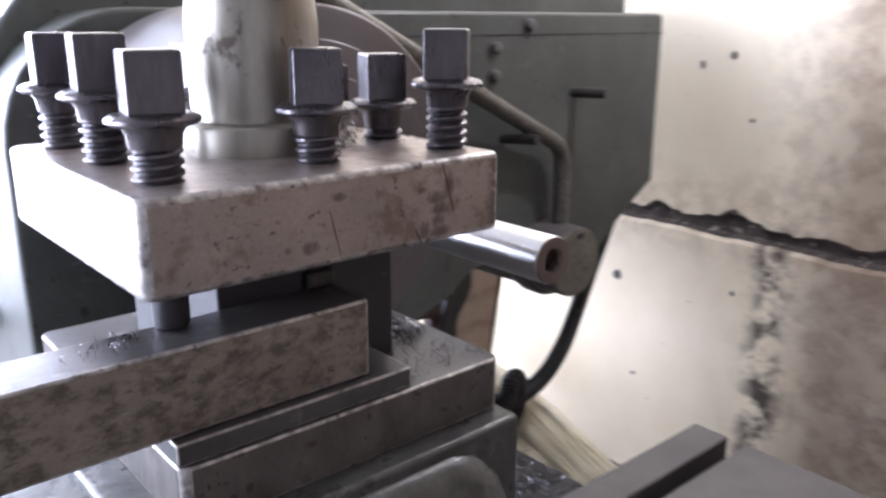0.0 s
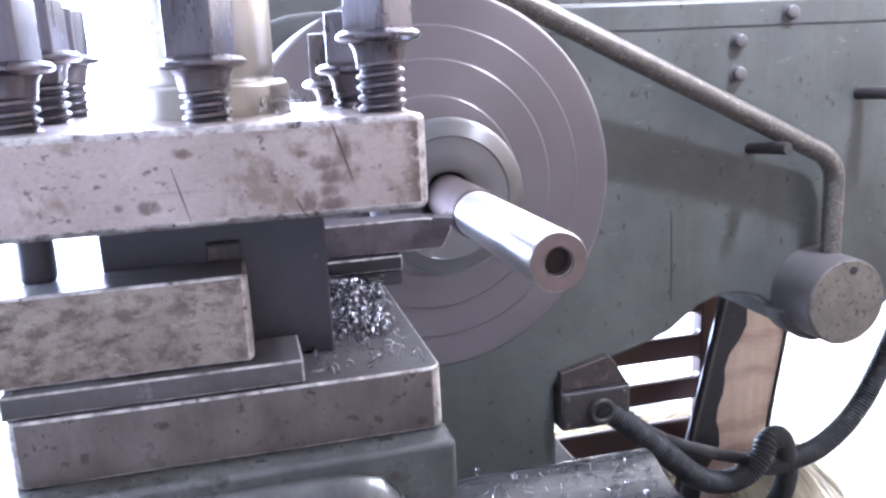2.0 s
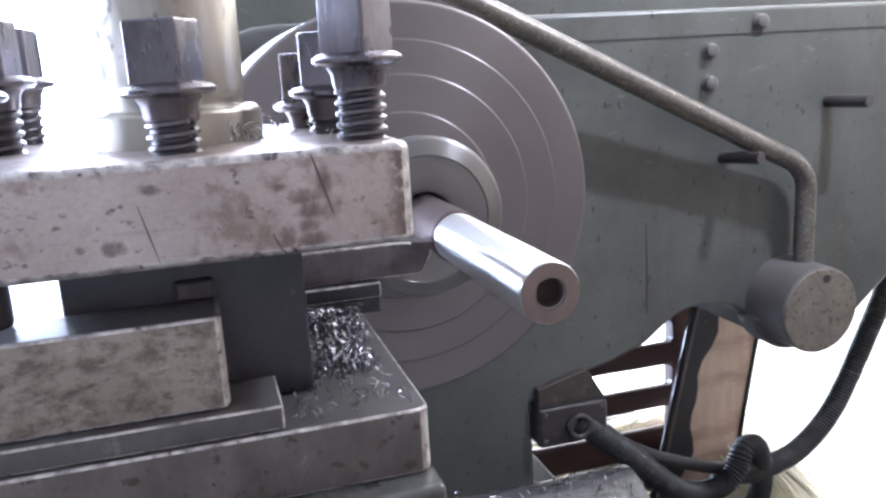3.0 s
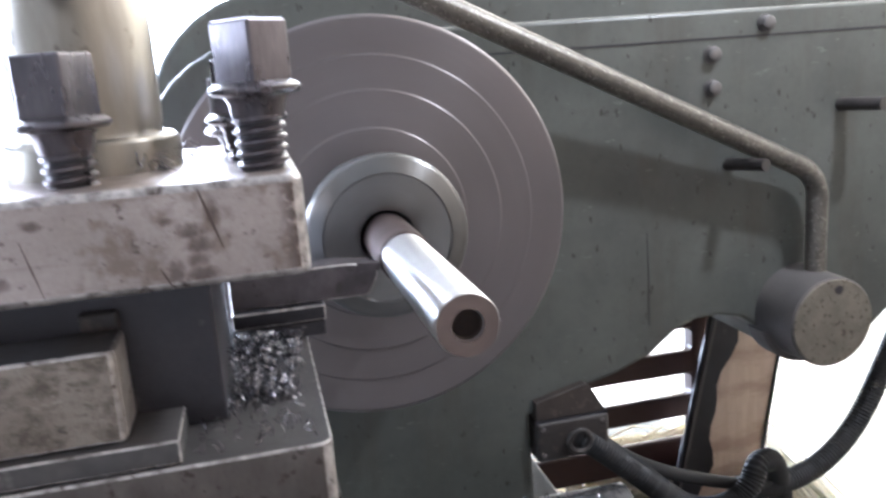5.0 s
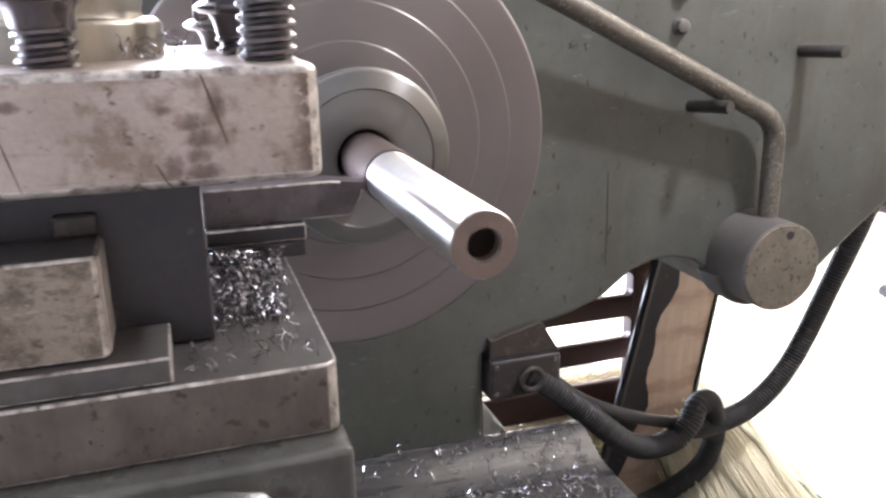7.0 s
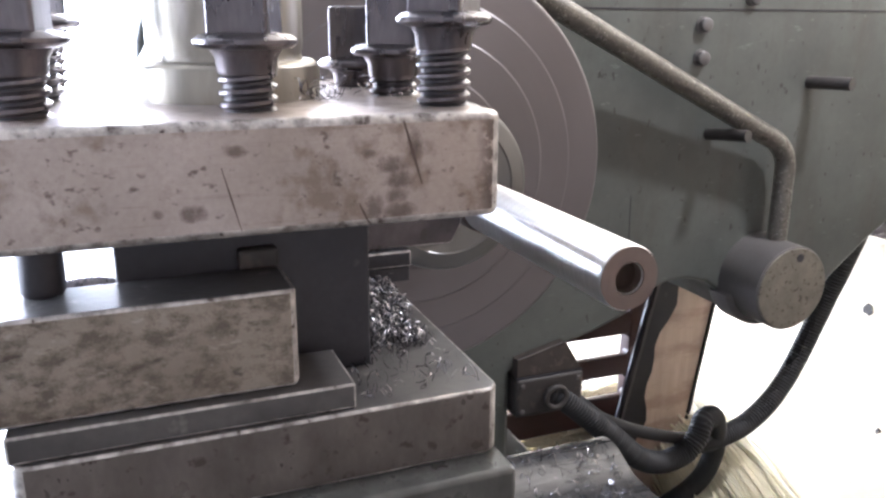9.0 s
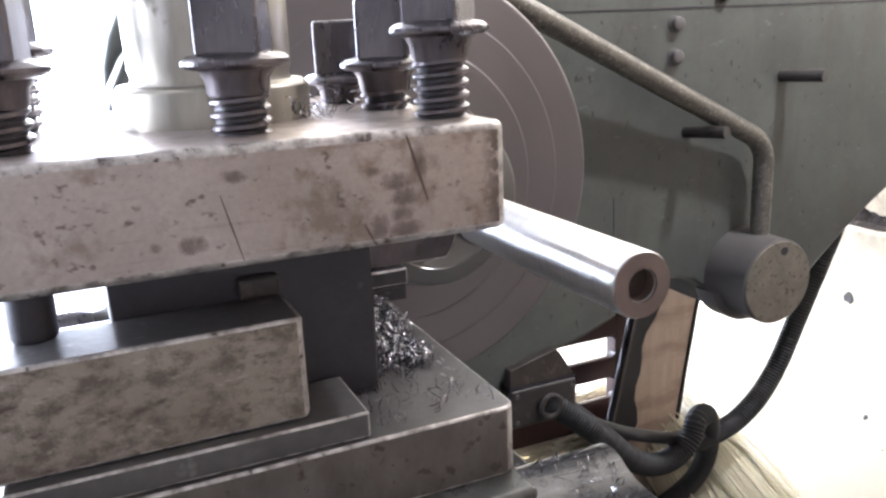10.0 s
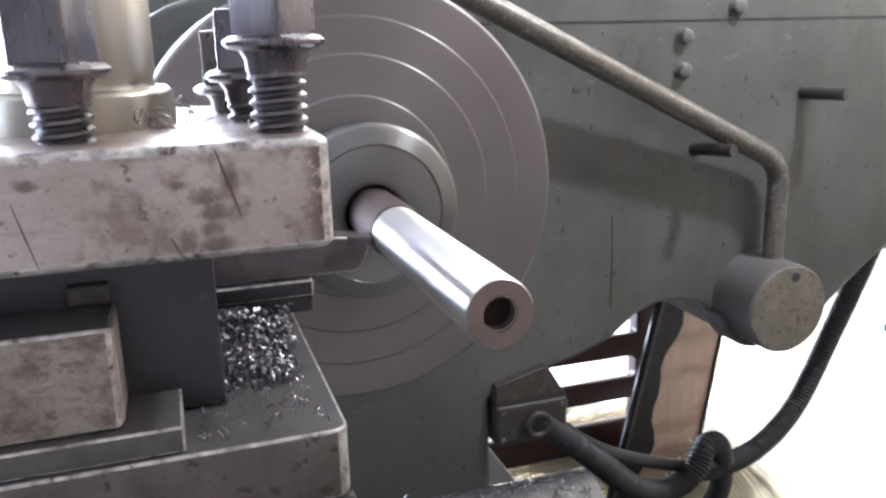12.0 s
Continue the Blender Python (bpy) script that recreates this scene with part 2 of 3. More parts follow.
    links.new(bump.outputs["Normal"], out.inputs["Normal"])
    return mat


def brushed(nodes, links, out, amount):
    """Gloss stretched across the turning marks, which run round the spindle's axis."""
    way = nodes.new("ShaderNodeTangent")
    way.direction_type, way.axis = "RADIAL", "Y"
    links.new(way.outputs["Tangent"], out.inputs["Tangent"])
    out.inputs["Anisotropic"].default_value, out.inputs["Anisotropic Rotation"].default_value = amount, 0.25


def bright_bar():
    mat, nodes, links, out = graph("fresh_turned_steel")
    rings = noise_of(nodes, links, 900, 3, 0.6, (0.02, 1, 0.02))
    links.new(blend(nodes, links, ramp(nodes, links, rings, 0.3, 0.7), (0.86, 0.855, 0.85), (0.72, 0.715, 0.71)), out.inputs["Base Color"])
    out.inputs["Metallic"].default_value = 1.0
    out.inputs["Roughness"].default_value = 0.36
    brushed(nodes, links, out, 0.7)
    bump = nodes.new("ShaderNodeBump")
    bump.inputs["Strength"].default_value, bump.inputs["Distance"].default_value = 0.12, 0.0002
    links.new(rings, bump.inputs["Height"])
    links.new(bump.outputs["Normal"], out.inputs["Normal"])
    return mat


def plaster():
    """Cream plaster with grey mould, a wet dark run below the ledge and flaked pits."""
    mat, nodes, links, out = graph("stained_plaster")
    at = nodes.new("ShaderNodeTexCoord")
    apart = nodes.new("ShaderNodeSeparateXYZ")
    links.new(at.outputs["Object"], apart.inputs["Vector"])
    yy, zz = apart.outputs["Y"], apart.outputs["Z"]
    cloud = noise_of(nodes, links, 4, 6, 0.65)
    blot = noise_of(nodes, links, 26, 8, 0.72)
    pits = noise_of(nodes, links, 90, 4, 0.6)
    colour = blend(nodes, links, ramp(nodes, links, cloud, 0.35, 0.7), (0.83, 0.73, 0.55), (0.73, 0.61, 0.43))
    # Near end browned: mould, with the daylight's fall-off painted in too.
    brown = maths(nodes, links, "MULTIPLY", ramp(nodes, links, yy, 0.235, 0.15), ramp(nodes, links, cloud, 0.25, 0.6, 0.6, 1.0))
    colour = blend(nodes, links, brown, colour, (0.31, 0.235, 0.165))
    by_ledge = maths(nodes, links, "MULTIPLY", ramp(nodes, links, maths(nodes, links, "ABSOLUTE", maths(nodes, links, "SUBTRACT", zz, 0.938), 0.0), 0.075, 0.012), ramp(nodes, links, blot, 0.40, 0.60))
    colour = blend(nodes, links, maths(nodes, links, "MULTIPLY", by_ledge, 0.55), colour, (0.33, 0.235, 0.15))
    near = ramp(nodes, links, yy, 0.30, 0.05)
    mould = maths(nodes, links, "MULTIPLY", near, ramp(nodes, links, blot, 0.44, 0.60))
    colour = blend(nodes, links, maths(nodes, links, "MULTIPLY", mould, 0.85), colour, (0.16, 0.11, 0.075))
    wander = maths(nodes, links, "ADD", yy, ramp(nodes, links, noise_of(nodes, links, 14, 4, 0.6), 0, 1, -0.035, 0.035))
    off = maths(nodes, links, "ABSOLUTE", maths(nodes, links, "SUBTRACT", wander, 0.228), 0.0)
    run = maths(nodes, links, "MULTIPLY", ramp(nodes, links, off, 0.034, 0.008), ramp(nodes, links, zz, 0.945, 0.93))
    run = maths(nodes, links, "MULTIPLY", run, ramp(nodes, links, blot, 0.42, 0.55))
    colour = blend(nodes, links, run, colour, (0.06, 0.045, 0.035))
    colour = blend(nodes, links, ramp(nodes, links, pits, 0.70, 0.75), colour, (0.25, 0.21, 0.16))
    links.new(colour, out.inputs["Base Color"])
    out.inputs["Roughness"].default_value = 0.8
    bump = nodes.new("ShaderNodeBump")
    bump.inputs["Strength"].default_value, bump.inputs["Distance"].default_value = 0.4, 0.004
    links.new(blot, bump.inputs["Height"])
    links.new(bump.outputs["Normal"], out.inputs["Normal"])
    return mat


def wooden():
    mat, nodes, links, out = graph("pale_board")
    grain = noise_of(nodes, links, 30, 6, 0.6, (4, 4, 0.6))
    slant = noise_of(nodes, links, 22, 4, 0.55, (0.55, 1, 1.6), (0, -52, 0))
    colour = blend(nodes, links, ramp(nodes, links, grain, 0.35, 0.65), (0.62, 0.49, 0.395), (0.54, 0.41, 0.32))
    colour = blend(nodes, links, ramp(nodes, links, slant, 0.48, 0.62, 0.0, 0.65), colour, (0.36, 0.24, 0.175))
    links.new(colour, out.inputs["Base Color"])
    out.inputs["Roughness"].default_value = 0.6
    return mat


def swarf():
    mat, nodes, links, out = graph("steel_swarf")
    info = nodes.new("ShaderNodeNewGeometry")
    links.new(blend(nodes, links, info.outputs["Random Per Island"], (0.46, 0.45, 0.48), (0.03, 0.028, 0.034)), out.inputs["Base Color"])
    out.inputs["Metallic"].default_value, out.inputs["Roughness"].default_value = 1.0, 0.24
    return mat


for turned_metal, amount in ((CHUCK, 0.6), (HUB, 0.8), (JAW, 0.8)):
    tree = turned_metal.node_tree
    brushed(tree.nodes, tree.links, tree.nodes["Principled BSDF"], amount)
BRIGHT, PLASTER, WOOD, SWARF, PLATE, PAINT, BLANK = bright_bar(), plaster(), wooden(), swarf(), worn_plate(), machine_paint(), scaled_bar()


# ---- mesh helpers ----
ORIGIN = {}


def arc(cx, cz, r, a0, a1, n):
    return [(cx + r * math.cos(radians(a0 + (a1 - a0) * i / n)), cz + r * math.sin(radians(a0 + (a1 - a0) * i / n))) for i in range(n + 1)]


def thing(name, base, label, category, group="", kind=""):
    """An empty at a thing's base; its parts are given in world metres."""
    ob = tagged(new(name), label, category, group, kind)
    ob.location = base
    ORIGIN[ob.name] = Vector(base)
    return ob


def root(ob):
    while ob.parent:
        ob = ob.parent
    return ob


def even_normals(mesh, angle):
    """Normals weighted by area, split at edges sharper than the angle: flat faces stay flat beside rounded edges."""
    around = [[] for _ in mesh.vertices]
    for p in mesh.polygons:
        for v in p.vertices:
            around[v].append(p.index)
    normals, areas = [p.normal.copy() for p in mesh.polygons], [p.area for p in mesh.polygons]
    limit, out = math.cos(radians(angle)), []
    for p in mesh.polygons:
        for v in p.vertices:
            total = Vector()
            for q in around[v]:
                if normals[q].dot(normals[p.index]) > limit:
                    total += normals[q] * areas[q]
            out.append(total.normalized() if total.length > 0 else normals[p.index])
    mesh.normals_split_custom_set(out)


def part(name, bm, material, parent, label="", smooth=46, kind="", edge=None, top=None):
    if parent:
        bmesh.ops.translate(bm, verts=bm.verts, vec=-ORIGIN[root(parent).name])
    mesh = bpy.data.meshes.new(name)
    bmesh.ops.recalc_face_normals(bm, faces=bm.faces)
    if edge:
        for f in bm.faces:
            f.material_index = int(max(abs(c) for c in f.normal) < 0.97)
            if top and f.normal.z > 0.97:
                f.material_index = 2
    bm.to_mesh(mesh)
    bm.free()
    mesh.materials.append(material)
    if edge:
        mesh.materials.append(edge)
    if top:
        mesh.materials.append(top)
    if smooth:
        mesh.shade_smooth()
        if len(mesh.polygons) < 2500:
            even_normals(mesh, smooth)
        else:
            mesh.set_sharp_from_angle(angle=radians(smooth))
    ob = new(name, mesh)
    ob.parent = parent
    return tagged(ob, label, kind=kind)


def setting(name, bm, material, label, category, smooth=0):
    ob = part(name, bm, material, None, smooth=smooth)
    return tagged(ob, label, category, kind="structure")


def box(x0, x1, y0, y1, z0, z1, bevel=0.0, segments=2, into=None):
    bm = bmesh.new()
    bmesh.ops.create_cube(bm, size=1)
    for v in bm.verts:
        v.co = ((x0 + x1) / 2 + v.co.x * (x1 - x0), (y0 + y1) / 2 + v.co.y * (y1 - y0), (z0 + z1) / 2 + v.co.z * (z1 - z0))
    if bevel:
        bmesh.ops.bevel(bm, geom=bm.edges[:], offset=bevel, segments=segments, profile=0.5, affect="EDGES")
    return join(into, bm)


def join(into, bm):
    if into is None:
        return bm
    mesh = bpy.data.meshes.new("join")
    bm.to_mesh(mesh)
    into.from_mesh(mesh)
    bpy.data.meshes.remove(mesh)
    bm.free()
    return into


def prism(outline, y0, y1, bevel=0.0, segments=2, into=None):
    """An outline in x and z, drawn out from y0 to y1."""
    bm = bmesh.new()
    low = [bm.verts.new((x, y0, z)) for x, z in outline]
    high = [bm.verts.new((x, y1, z)) for x, z in outline]
    bm.faces.new(low)
    bm.faces.new(high[::-1])
    for i in range(len(outline)):
        j = (i + 1) % len(outline)
        bm.faces.new((low[i], high[i], high[j], low[j]))
    bmesh.ops.recalc_face_normals(bm, faces=bm.faces)
    if bevel:
        rim = [e for e in bm.edges if abs(e.verts[0].co.y - e.verts[1].co.y) < 1e-6]
        bmesh.ops.bevel(bm, geom=rim, offset=bevel, segments=segments, profile=0.5, affect="EDGES")
    return join(into, bm)


def slab(x0, x1, y0, y1, z0, z1, corner, bevel):
    """A plate with rounded upright corners and bevelled rims."""
    c = corner
    outline = arc(x1 - c, y1 - c, c, 0, 90, 5) + arc(x0 + c, y1 - c, c, 90, 180, 5) + arc(x0 + c, y0 + c, c, 180, 270, 5) + arc(x1 - c, y0 + c, c, 270, 360, 5)
    bm = prism(outline, z0, z1, bevel, 3)
    for v in bm.verts:
        v.co = (v.co.x, v.co.z, v.co.y)
    return bm


def turned(profile, centre, axis="z", steps=48, into=None):
    """A body of revolution: rows of (radius, height along the axis)."""
    bm = bmesh.new()
    rings = []
    for r, h in profile:
        ring = []
        for i in range(steps if r > 1e-6 else 1):
            a = 2 * math.pi * i / steps
            p = Vector((r * math.cos(a), r * math.sin(a), h)) if axis == "z" else Vector((r * math.cos(a), h, r * math.sin(a)))
            if axis == "x":
                p = Vector((h, r * math.cos(a), r * math.sin(a)))
            ring.append(bm.verts.new(Vector(centre) + p))
        rings.append(ring)
    for a, b in zip(rings, rings[1:]):
        for i in range(steps):
            j = (i + 1) % steps
            quad = [a[i % len(a)], a[j % len(a)], b[j % len(b)], b[i % len(b)]]
            quad = list(dict.fromkeys(quad))
            if len(quad) > 2:
                bm.faces.new(quad)
    for ring in (rings[0], rings[-1]):
        if len(ring) > 1:
            bm.faces.new(ring)
    bmesh.ops.recalc_face_normals(bm, faces=bm.faces)
    return join(into, bm)


def glide(points, steps):
    """A smooth line through the points."""
    pts = [Vector(p) for p in points]
    pts = [2 * pts[0] - pts[1]] + pts + [2 * pts[-1] - pts[-2]]
    out = []
    for i in range(1, len(pts) - 2):
        p0, p1, p2, p3 = pts[i - 1:i + 3]
        for k in range(steps):
            t = k / steps
            out.append(0.5 * (2 * p1 + (p2 - p0) * t + (2 * p0 - 5 * p1 + 4 * p2 - p3) * t * t + (3 * p1 - p0 - 3 * p2 + p3) * t ** 3))
    return out + [pts[-2]]


def tube(line, radius, sides=12, into=None):
    """A round tube along a line; radius is a number or a function of the length so far."""
    bm = bmesh.new() if into is None else into
    made, far, side = [], 0.0, None
    for i, p in enumerate(line):
        ahead = (line[min(i + 1, len(line) - 1)] - line[max(i - 1, 0)]).normalized()
        if side is None:
            side = ahead.cross(Vector((0.3, 0.5, 1))).normalized()
        side = (side - ahead * side.dot(ahead)).normalized()
        up = ahead.cross(side)
        far += (p - line[i - 1]).length if i else 0
        r = radius(far) if callable(radius) else radius
        made.append([bm.verts.new(p + r * (side * math.cos(2 * math.pi * k / sides) + up * math.sin(2 * math.pi * k / sides))) for k in range(sides)])
    for a, b in zip(made, made[1:]):
        for k in range(sides):
            bm.faces.new((a[k], a[(k + 1) % sides], b[(k + 1) % sides], b[k]))
    bm.faces.new(made[0])
    bm.faces.new(made[-1][::-1])
    return bm


def screw(x, y, z0, z1, radius, pitch, depth, sides=24):
    """A threaded rod with one helical ridge."""
    bm = bmesh.new()
    turns = int((z1 - z0) / pitch) + 1
    shape = ((0.0, radius - depth), (0.30, radius), (0.55, radius), (0.85, radius - depth))
    line = []
    for n in range(turns * sides + 1):
        a, base = 2 * math.pi * n / sides, z0 + pitch * n / sides
        line.append([bm.verts.new((x + r * math.cos(a), y + r * math.sin(a), min(base + pitch * f, z1 + 0.001))) for f, r in shape])
    for n in range(turns * sides):
        for k in range(3):
            bm.faces.new((line[n][k], line[n + 1][k], line[n + 1][k + 1], line[n][k + 1]))
        if n + sides < len(line) - 1:
            bm.faces.new((line[n][3], line[n + 1][3], line[n + 1 + sides][0], line[n + sides][0]))
    return bm


# ---- the room ----
def wall_with_opening(axis, at, thick, a0, a1, z1, o0, o1, oz0, oz1):
    """A wall across an axis, with one opening through it."""
    bm = bmesh.new()
    for p, q, r, s in ((a0, o0, 0, z1), (o1, a1, 0, z1), (o0, o1, 0, oz0), (o0, o1, oz1, z1)):
        if axis == "y":
            box(p, q, at, at + thick, r, s, into=bm)
        else:
            box(at - thick, at, p, q, r, s, into=bm)
    return bm


setting("floor", box(-3.4, 1.0, -2.6, 3.4, -0.1, 0.0), CONCRETE, "worn grey concrete workshop floor", "floor")
setting("ceiling", box(-3.4, 1.0, -2.6, 3.4, 3.0, 3.1), CEIL, "plain limewashed workshop ceiling", "ceiling")
setting("wall_north", wall_with_opening("y", 3.2, 0.2, -3.4, 1.0, 3.0, -3.0, 0.66, 0.0, 2.8), CEIL, "pale plastered wall around a wide bright opening", "wall")
setting("wall_west", wall_with_opening("x", -3.2, 0.2, -2.6, 3.2, 3.0, 0.45, 2.85, 0.0, 2.7), CEIL, "pale plastered wall with a wide open doorway", "wall")
# Unseen wall that closes the room and bounces fill light forward.
setting("wall_south", box(-3.2, 1.0, -2.6, -2.4, 0.0, 3.0), FILL_WALL, "plain unseen wall, its grey set for fill light", "wall")


def glow(name, colour, strength):
    mat, nodes, links, out = graph(name)
    out.inputs["Base Color"].default_value = (0, 0, 0, 1)
    out.inputs["Emission Color"].default_value = (*colour, 1)
    out.inputs["Emission Strength"].default_value = strength
    return mat


HAZE = glow("bright_haze", (0.95, 0.97, 1.0), 9.0)
setting("backdrop", box(-9.0, 9.0, 7.0, 7.1, -1.0, 7.0), HAZE, "bright overexposed daylight outside the opening", "backdrop")
setting("backdrop", box(-7.1, -7.0, -6.0, 7.0, -1.0, 7.0), HAZE, "bright overexposed daylight outside the doorway", "backdrop")
setting("ground", box(-40.0, 40.0, -40.0, 40.0, -0.3, -0.12), DUST, "pale dusty ground outside the workshop", "ground")


def east_wall():
    """The plastered wall behind the lathe: a thicker lower part with a broken ledge."""
    bm = bmesh.new()
    ys = sorted(set([-2.4, -1.5, -0.8, 1.4, 2.2, 3.2] + [-0.5 + 0.00625 * k for k in range(280)]))
    line = []
    for y in ys:
        n1 = noise.noise((y * 9, 0.3, 0)) * 0.006 + noise.noise((y * 45, 1.3, 0)) * 0.004
        n2 = noise.noise((y * 11, 4.3, 0)) * 0.008 + noise.noise((y * 42, 2.3, 0)) * 0.007 + noise.noise((y * 110, 7.3, 0)) * 0.004
        peak = 0.016 * math.exp(-((y - 0.295) / 0.025) ** 2) + 0.008 * math.exp(-((y - 0.41) / 0.02) ** 2)
        low, high = 0.921 + n1 * 0.5, 0.939 + n2 + peak
        deep = 0.008 + 0.006 * noise.noise((y * 60, 9.1, 0))
        section = [(0.68, 0.0), (0.68, low - 0.005), (0.683 + abs(n2) * 0.3, low), (0.697 + deep * 0.4, low + 0.003), (0.697 + deep, (low + high) / 2), (0.700 + deep * 0.5, high - 0.002), (0.697, high), (0.697, 3.0)]
        line.append([bm.verts.new((x, y, z)) for x, z in section] + [bm.verts.new((0.95, y, 3.0)), bm.verts.new((0.95, y, 0.0))])
    for a, b in zip(line, line[1:]):
        for k in range(len(a)):
            j = (k + 1) % len(a)
            bm.faces.new((a[k], a[j], b[j], b[k])).material_index = int(2 <= k <= 5)
    bm.faces.new(line[0])
    bm.faces.new(line[-1][::-1])
    return bm


setting("wall_east", east_wall(), PLASTER, "stained cream plaster wall with a broken ledge", "wall", 30)
bpy.data.objects["wall_east"].data.materials.append(RUBBLE)


def flake(x, y, z, size, seed):
    rng = random.Random(seed)
    bm = bmesh.new()
    ring = [(size * rng.uniform(0.5, 1.1) * math.cos(a), size * rng.uniform(0.7, 1.5) * math.sin(a)) for a in np.linspace(0, 5.6, 9)]
    near = [bm.verts.new((x - 0.0012, y + p, z + q)) for p, q in ring]
    far = [bm.verts.new((x + 0.004, y + 1.2 * p, z + 1.2 * q)) for p, q in ring]
    bm.faces.new(near)
    for i in range(len(ring)):
        j = (i + 1) % len(ring)
        bm.faces.new((near[i], near[j], far[j], far[i]))
    return bm


wall_east = bpy.data.objects["wall_east"]
for k, (y, z, size) in enumerate(((0.461, 0.832, 0.0070), (0.361, 1.135, 0.0045), (0.318, 1.149, 0.0040), (0.279, 0.849, 0.0030), (0.422, 0.688, 0.0030), (0.285, 1.070, 0.0025))):
    part("plaster_flake", flake(0.680 if z < 0.92 else 0.697, y, z, size, k), CONCRETE, None).parent = wall_east

# ---- the lathe: headstock, bed ----
lathe = thing("lathe", (0.2, 0.55, 0.0), "grey-green painted metal lathe headstock and bed", "lathe")




outline = [(-0.133, 0.30)] + arc(-0.043, 1.108, 0.09, 180, 90, 8) + [(0.06, 1.1975), (0.560, 1.1975)] + arc(0.560, 1.1905, 0.007, 80, 0, 3)
outline += [(0.567, 1.004), (0.540, 0.987), (0.5076, 0.964), (0.4774, 0.9397), (0.456, 0.921), (0.43, 0.906), (0.39, 0.902), (0.357, 0.914)]
outline += [(0.340, 0.935), (0.325, 0.946), (0.303, 0.951), (0.283, 0.950), (0.266, 0.944), (0.241, 0.925), (0.2105, 0.914), (0.150, 0.899), (0.134, 0.890), (0.134, 0.30)]
part("headstock", prism(outline[::-1], FACE, 0.80, 0.004), PAINT, lathe)
crown = [(-0.13, 1.05)] + arc(-0.030, 1.135, 0.10, 180, 92, 8) + [(0.55, 1.238), (0.562, 1.225), (0.562, 1.05)]
part("gear_cover", prism(crown[::-1], 0.385, 0.79, 0.006), PAINT, lathe)
part("lid_seam", box(0.10, 0.5672, FACE - 0.0006, FACE + 0.002, 1.1755, 1.1768), DARK, lathe, "thin dark lid seam")
part("paint_crack", prism([(0.2398, 0.952), (0.2404, 0.952), (0.2408, 0.99), (0.2396, 1.030), (0.2392, 1.030), (0.2399, 0.99)], FACE - 0.0003, FACE + 0.001), DARK, lathe, "fine dark crack in the paint")
rib = box(0.0934, 0.1342, FACE - 0.0016, FACE + 0.02, 0.60, 0.935, 0.0005)
for v in rib.verts:
    if v.co.y < FACE and v.co.z > 0.9:
        v.co.y = FACE + 0.004
part("column_rib", rib, PAINT, lathe)


def cap_bolt(x, z, r=0.0085):
    bm = turned([(0, -0.0064), (r * 0.72, -0.0064), (r * 0.95, -0.0056), (r, -0.0044), (r, -0.0015), (r * 1.25, -0.0012), (r * 1.25, 0.002)], (x, FACE, z), "y", 20)
    return bm


for x, z in ((0.2965, 1.1642), (0.2965, 1.1386), (0.3432, 1.1853)):
    part("cover_bolt", cap_bolt(x, z, 0.0057), SADDLE, lathe, "small worn round-headed bolt")

part("stop_rod", tube([Vector(p) for p in ((0.4140, 0.338, 1.1168), (0.4190, 0.318, 1.1172), (0.4238, 0.2996, 1.1176))], 0.0055, 14), BOX, lathe, "short dark steel rod")
part("stop_pin", tube([Vector(p) for p in ((0.3110, 0.338, 1.0770), (0.3150, 0.318, 1.0785), (0.3203, 0.2988, 1.0795))], 0.0050, 14), BOX, lathe, "short dark steel pin")

BX, BZ, OUT = 0.3770, 0.9478, 0.046
# Oily boss; some of the shade on its side is in the grey.
boss = part("pipe_boss", turned([(0, -OUT), (0.0350, -OUT), (0.0372, 0.0018 - OUT), (0.0376, -0.020), (0.0385, -0.006), (0.041, 0.01)], (BX, FACE, BZ), "y", 48), SADDLE, lathe, "dark oily boss, shade partly in its colour")
part("cap_face", turned([(0, -0.0010 - OUT), (0.0350, -0.0010 - OUT), (0.0359, -0.0002 - OUT), (0.0359, 0.001 - OUT)], (BX, FACE, BZ), "y", 48), CAP, boss, "worn bare metal cap")
# No hole is cut: a thin black disc paints its inner shade.
part("cap_hole", turned([(0, -0.0016 - OUT), (0.0036, -0.0016 - OUT), (0.0036, -OUT)], (0.3805, FACE, 0.9752), "y", 16), DARK, boss, "dark disc in place of a drilled hole")
part("boss_foot", prism(arc(BX, BZ, 0.0435, 196, 285, 12) + arc(BX, BZ, 0.030, 285, 196, 6), FACE - 0.016, FACE + 0.01, 0.003), SADDLE, lathe)

PX, PY = 0.3802, 0.3175
bend = [(PX, PY, 0.955), (PX, PY, 1.040)] + [(PX - 0.030 + 0.030 * math.cos(a), PY, 1.0455 + 0.030 * math.sin(a)) for a in (0.0, 0.2, 0.4, 0.6, 0.8, 1.0, 1.12)]
start, far = Vector(bend[-1]), Vector((0.100, 0.298, 1.19711989))
bend += [tuple(start + (far - start) * f) for f in (0.06, 0.3, 0.6, 1.0, 1.5)]
part("coolant_pipe", tube([Vector(p) for p in bend], 0.0085, 16), PIPE, lathe, "bent bare steel coolant pipe")

bed = bmesh.new()
profile = [(-0.6, 0.80), (-0.6, 0.856), (0.203, 0.856), (0.214, 0.8573), (0.224, 0.8612), (0.234, 0.8662), (0.241, 0.8680), (0.246, 0.8682)]
profile += [(0.246 + 0.022 * math.sin(a), 0.8462 + 0.022 * math.cos(a)) for a in (0.2, 0.5, 0.8, 1.1, 1.5)] + [(0.268, 0.80)]
low = [bed.verts.new((-0.25, y, z)) for y, z in profile]
high = [bed.verts.new((0.1735, y, z)) for y, z in profile]
bed.faces.new(low)
bed.faces.new(high[::-1])
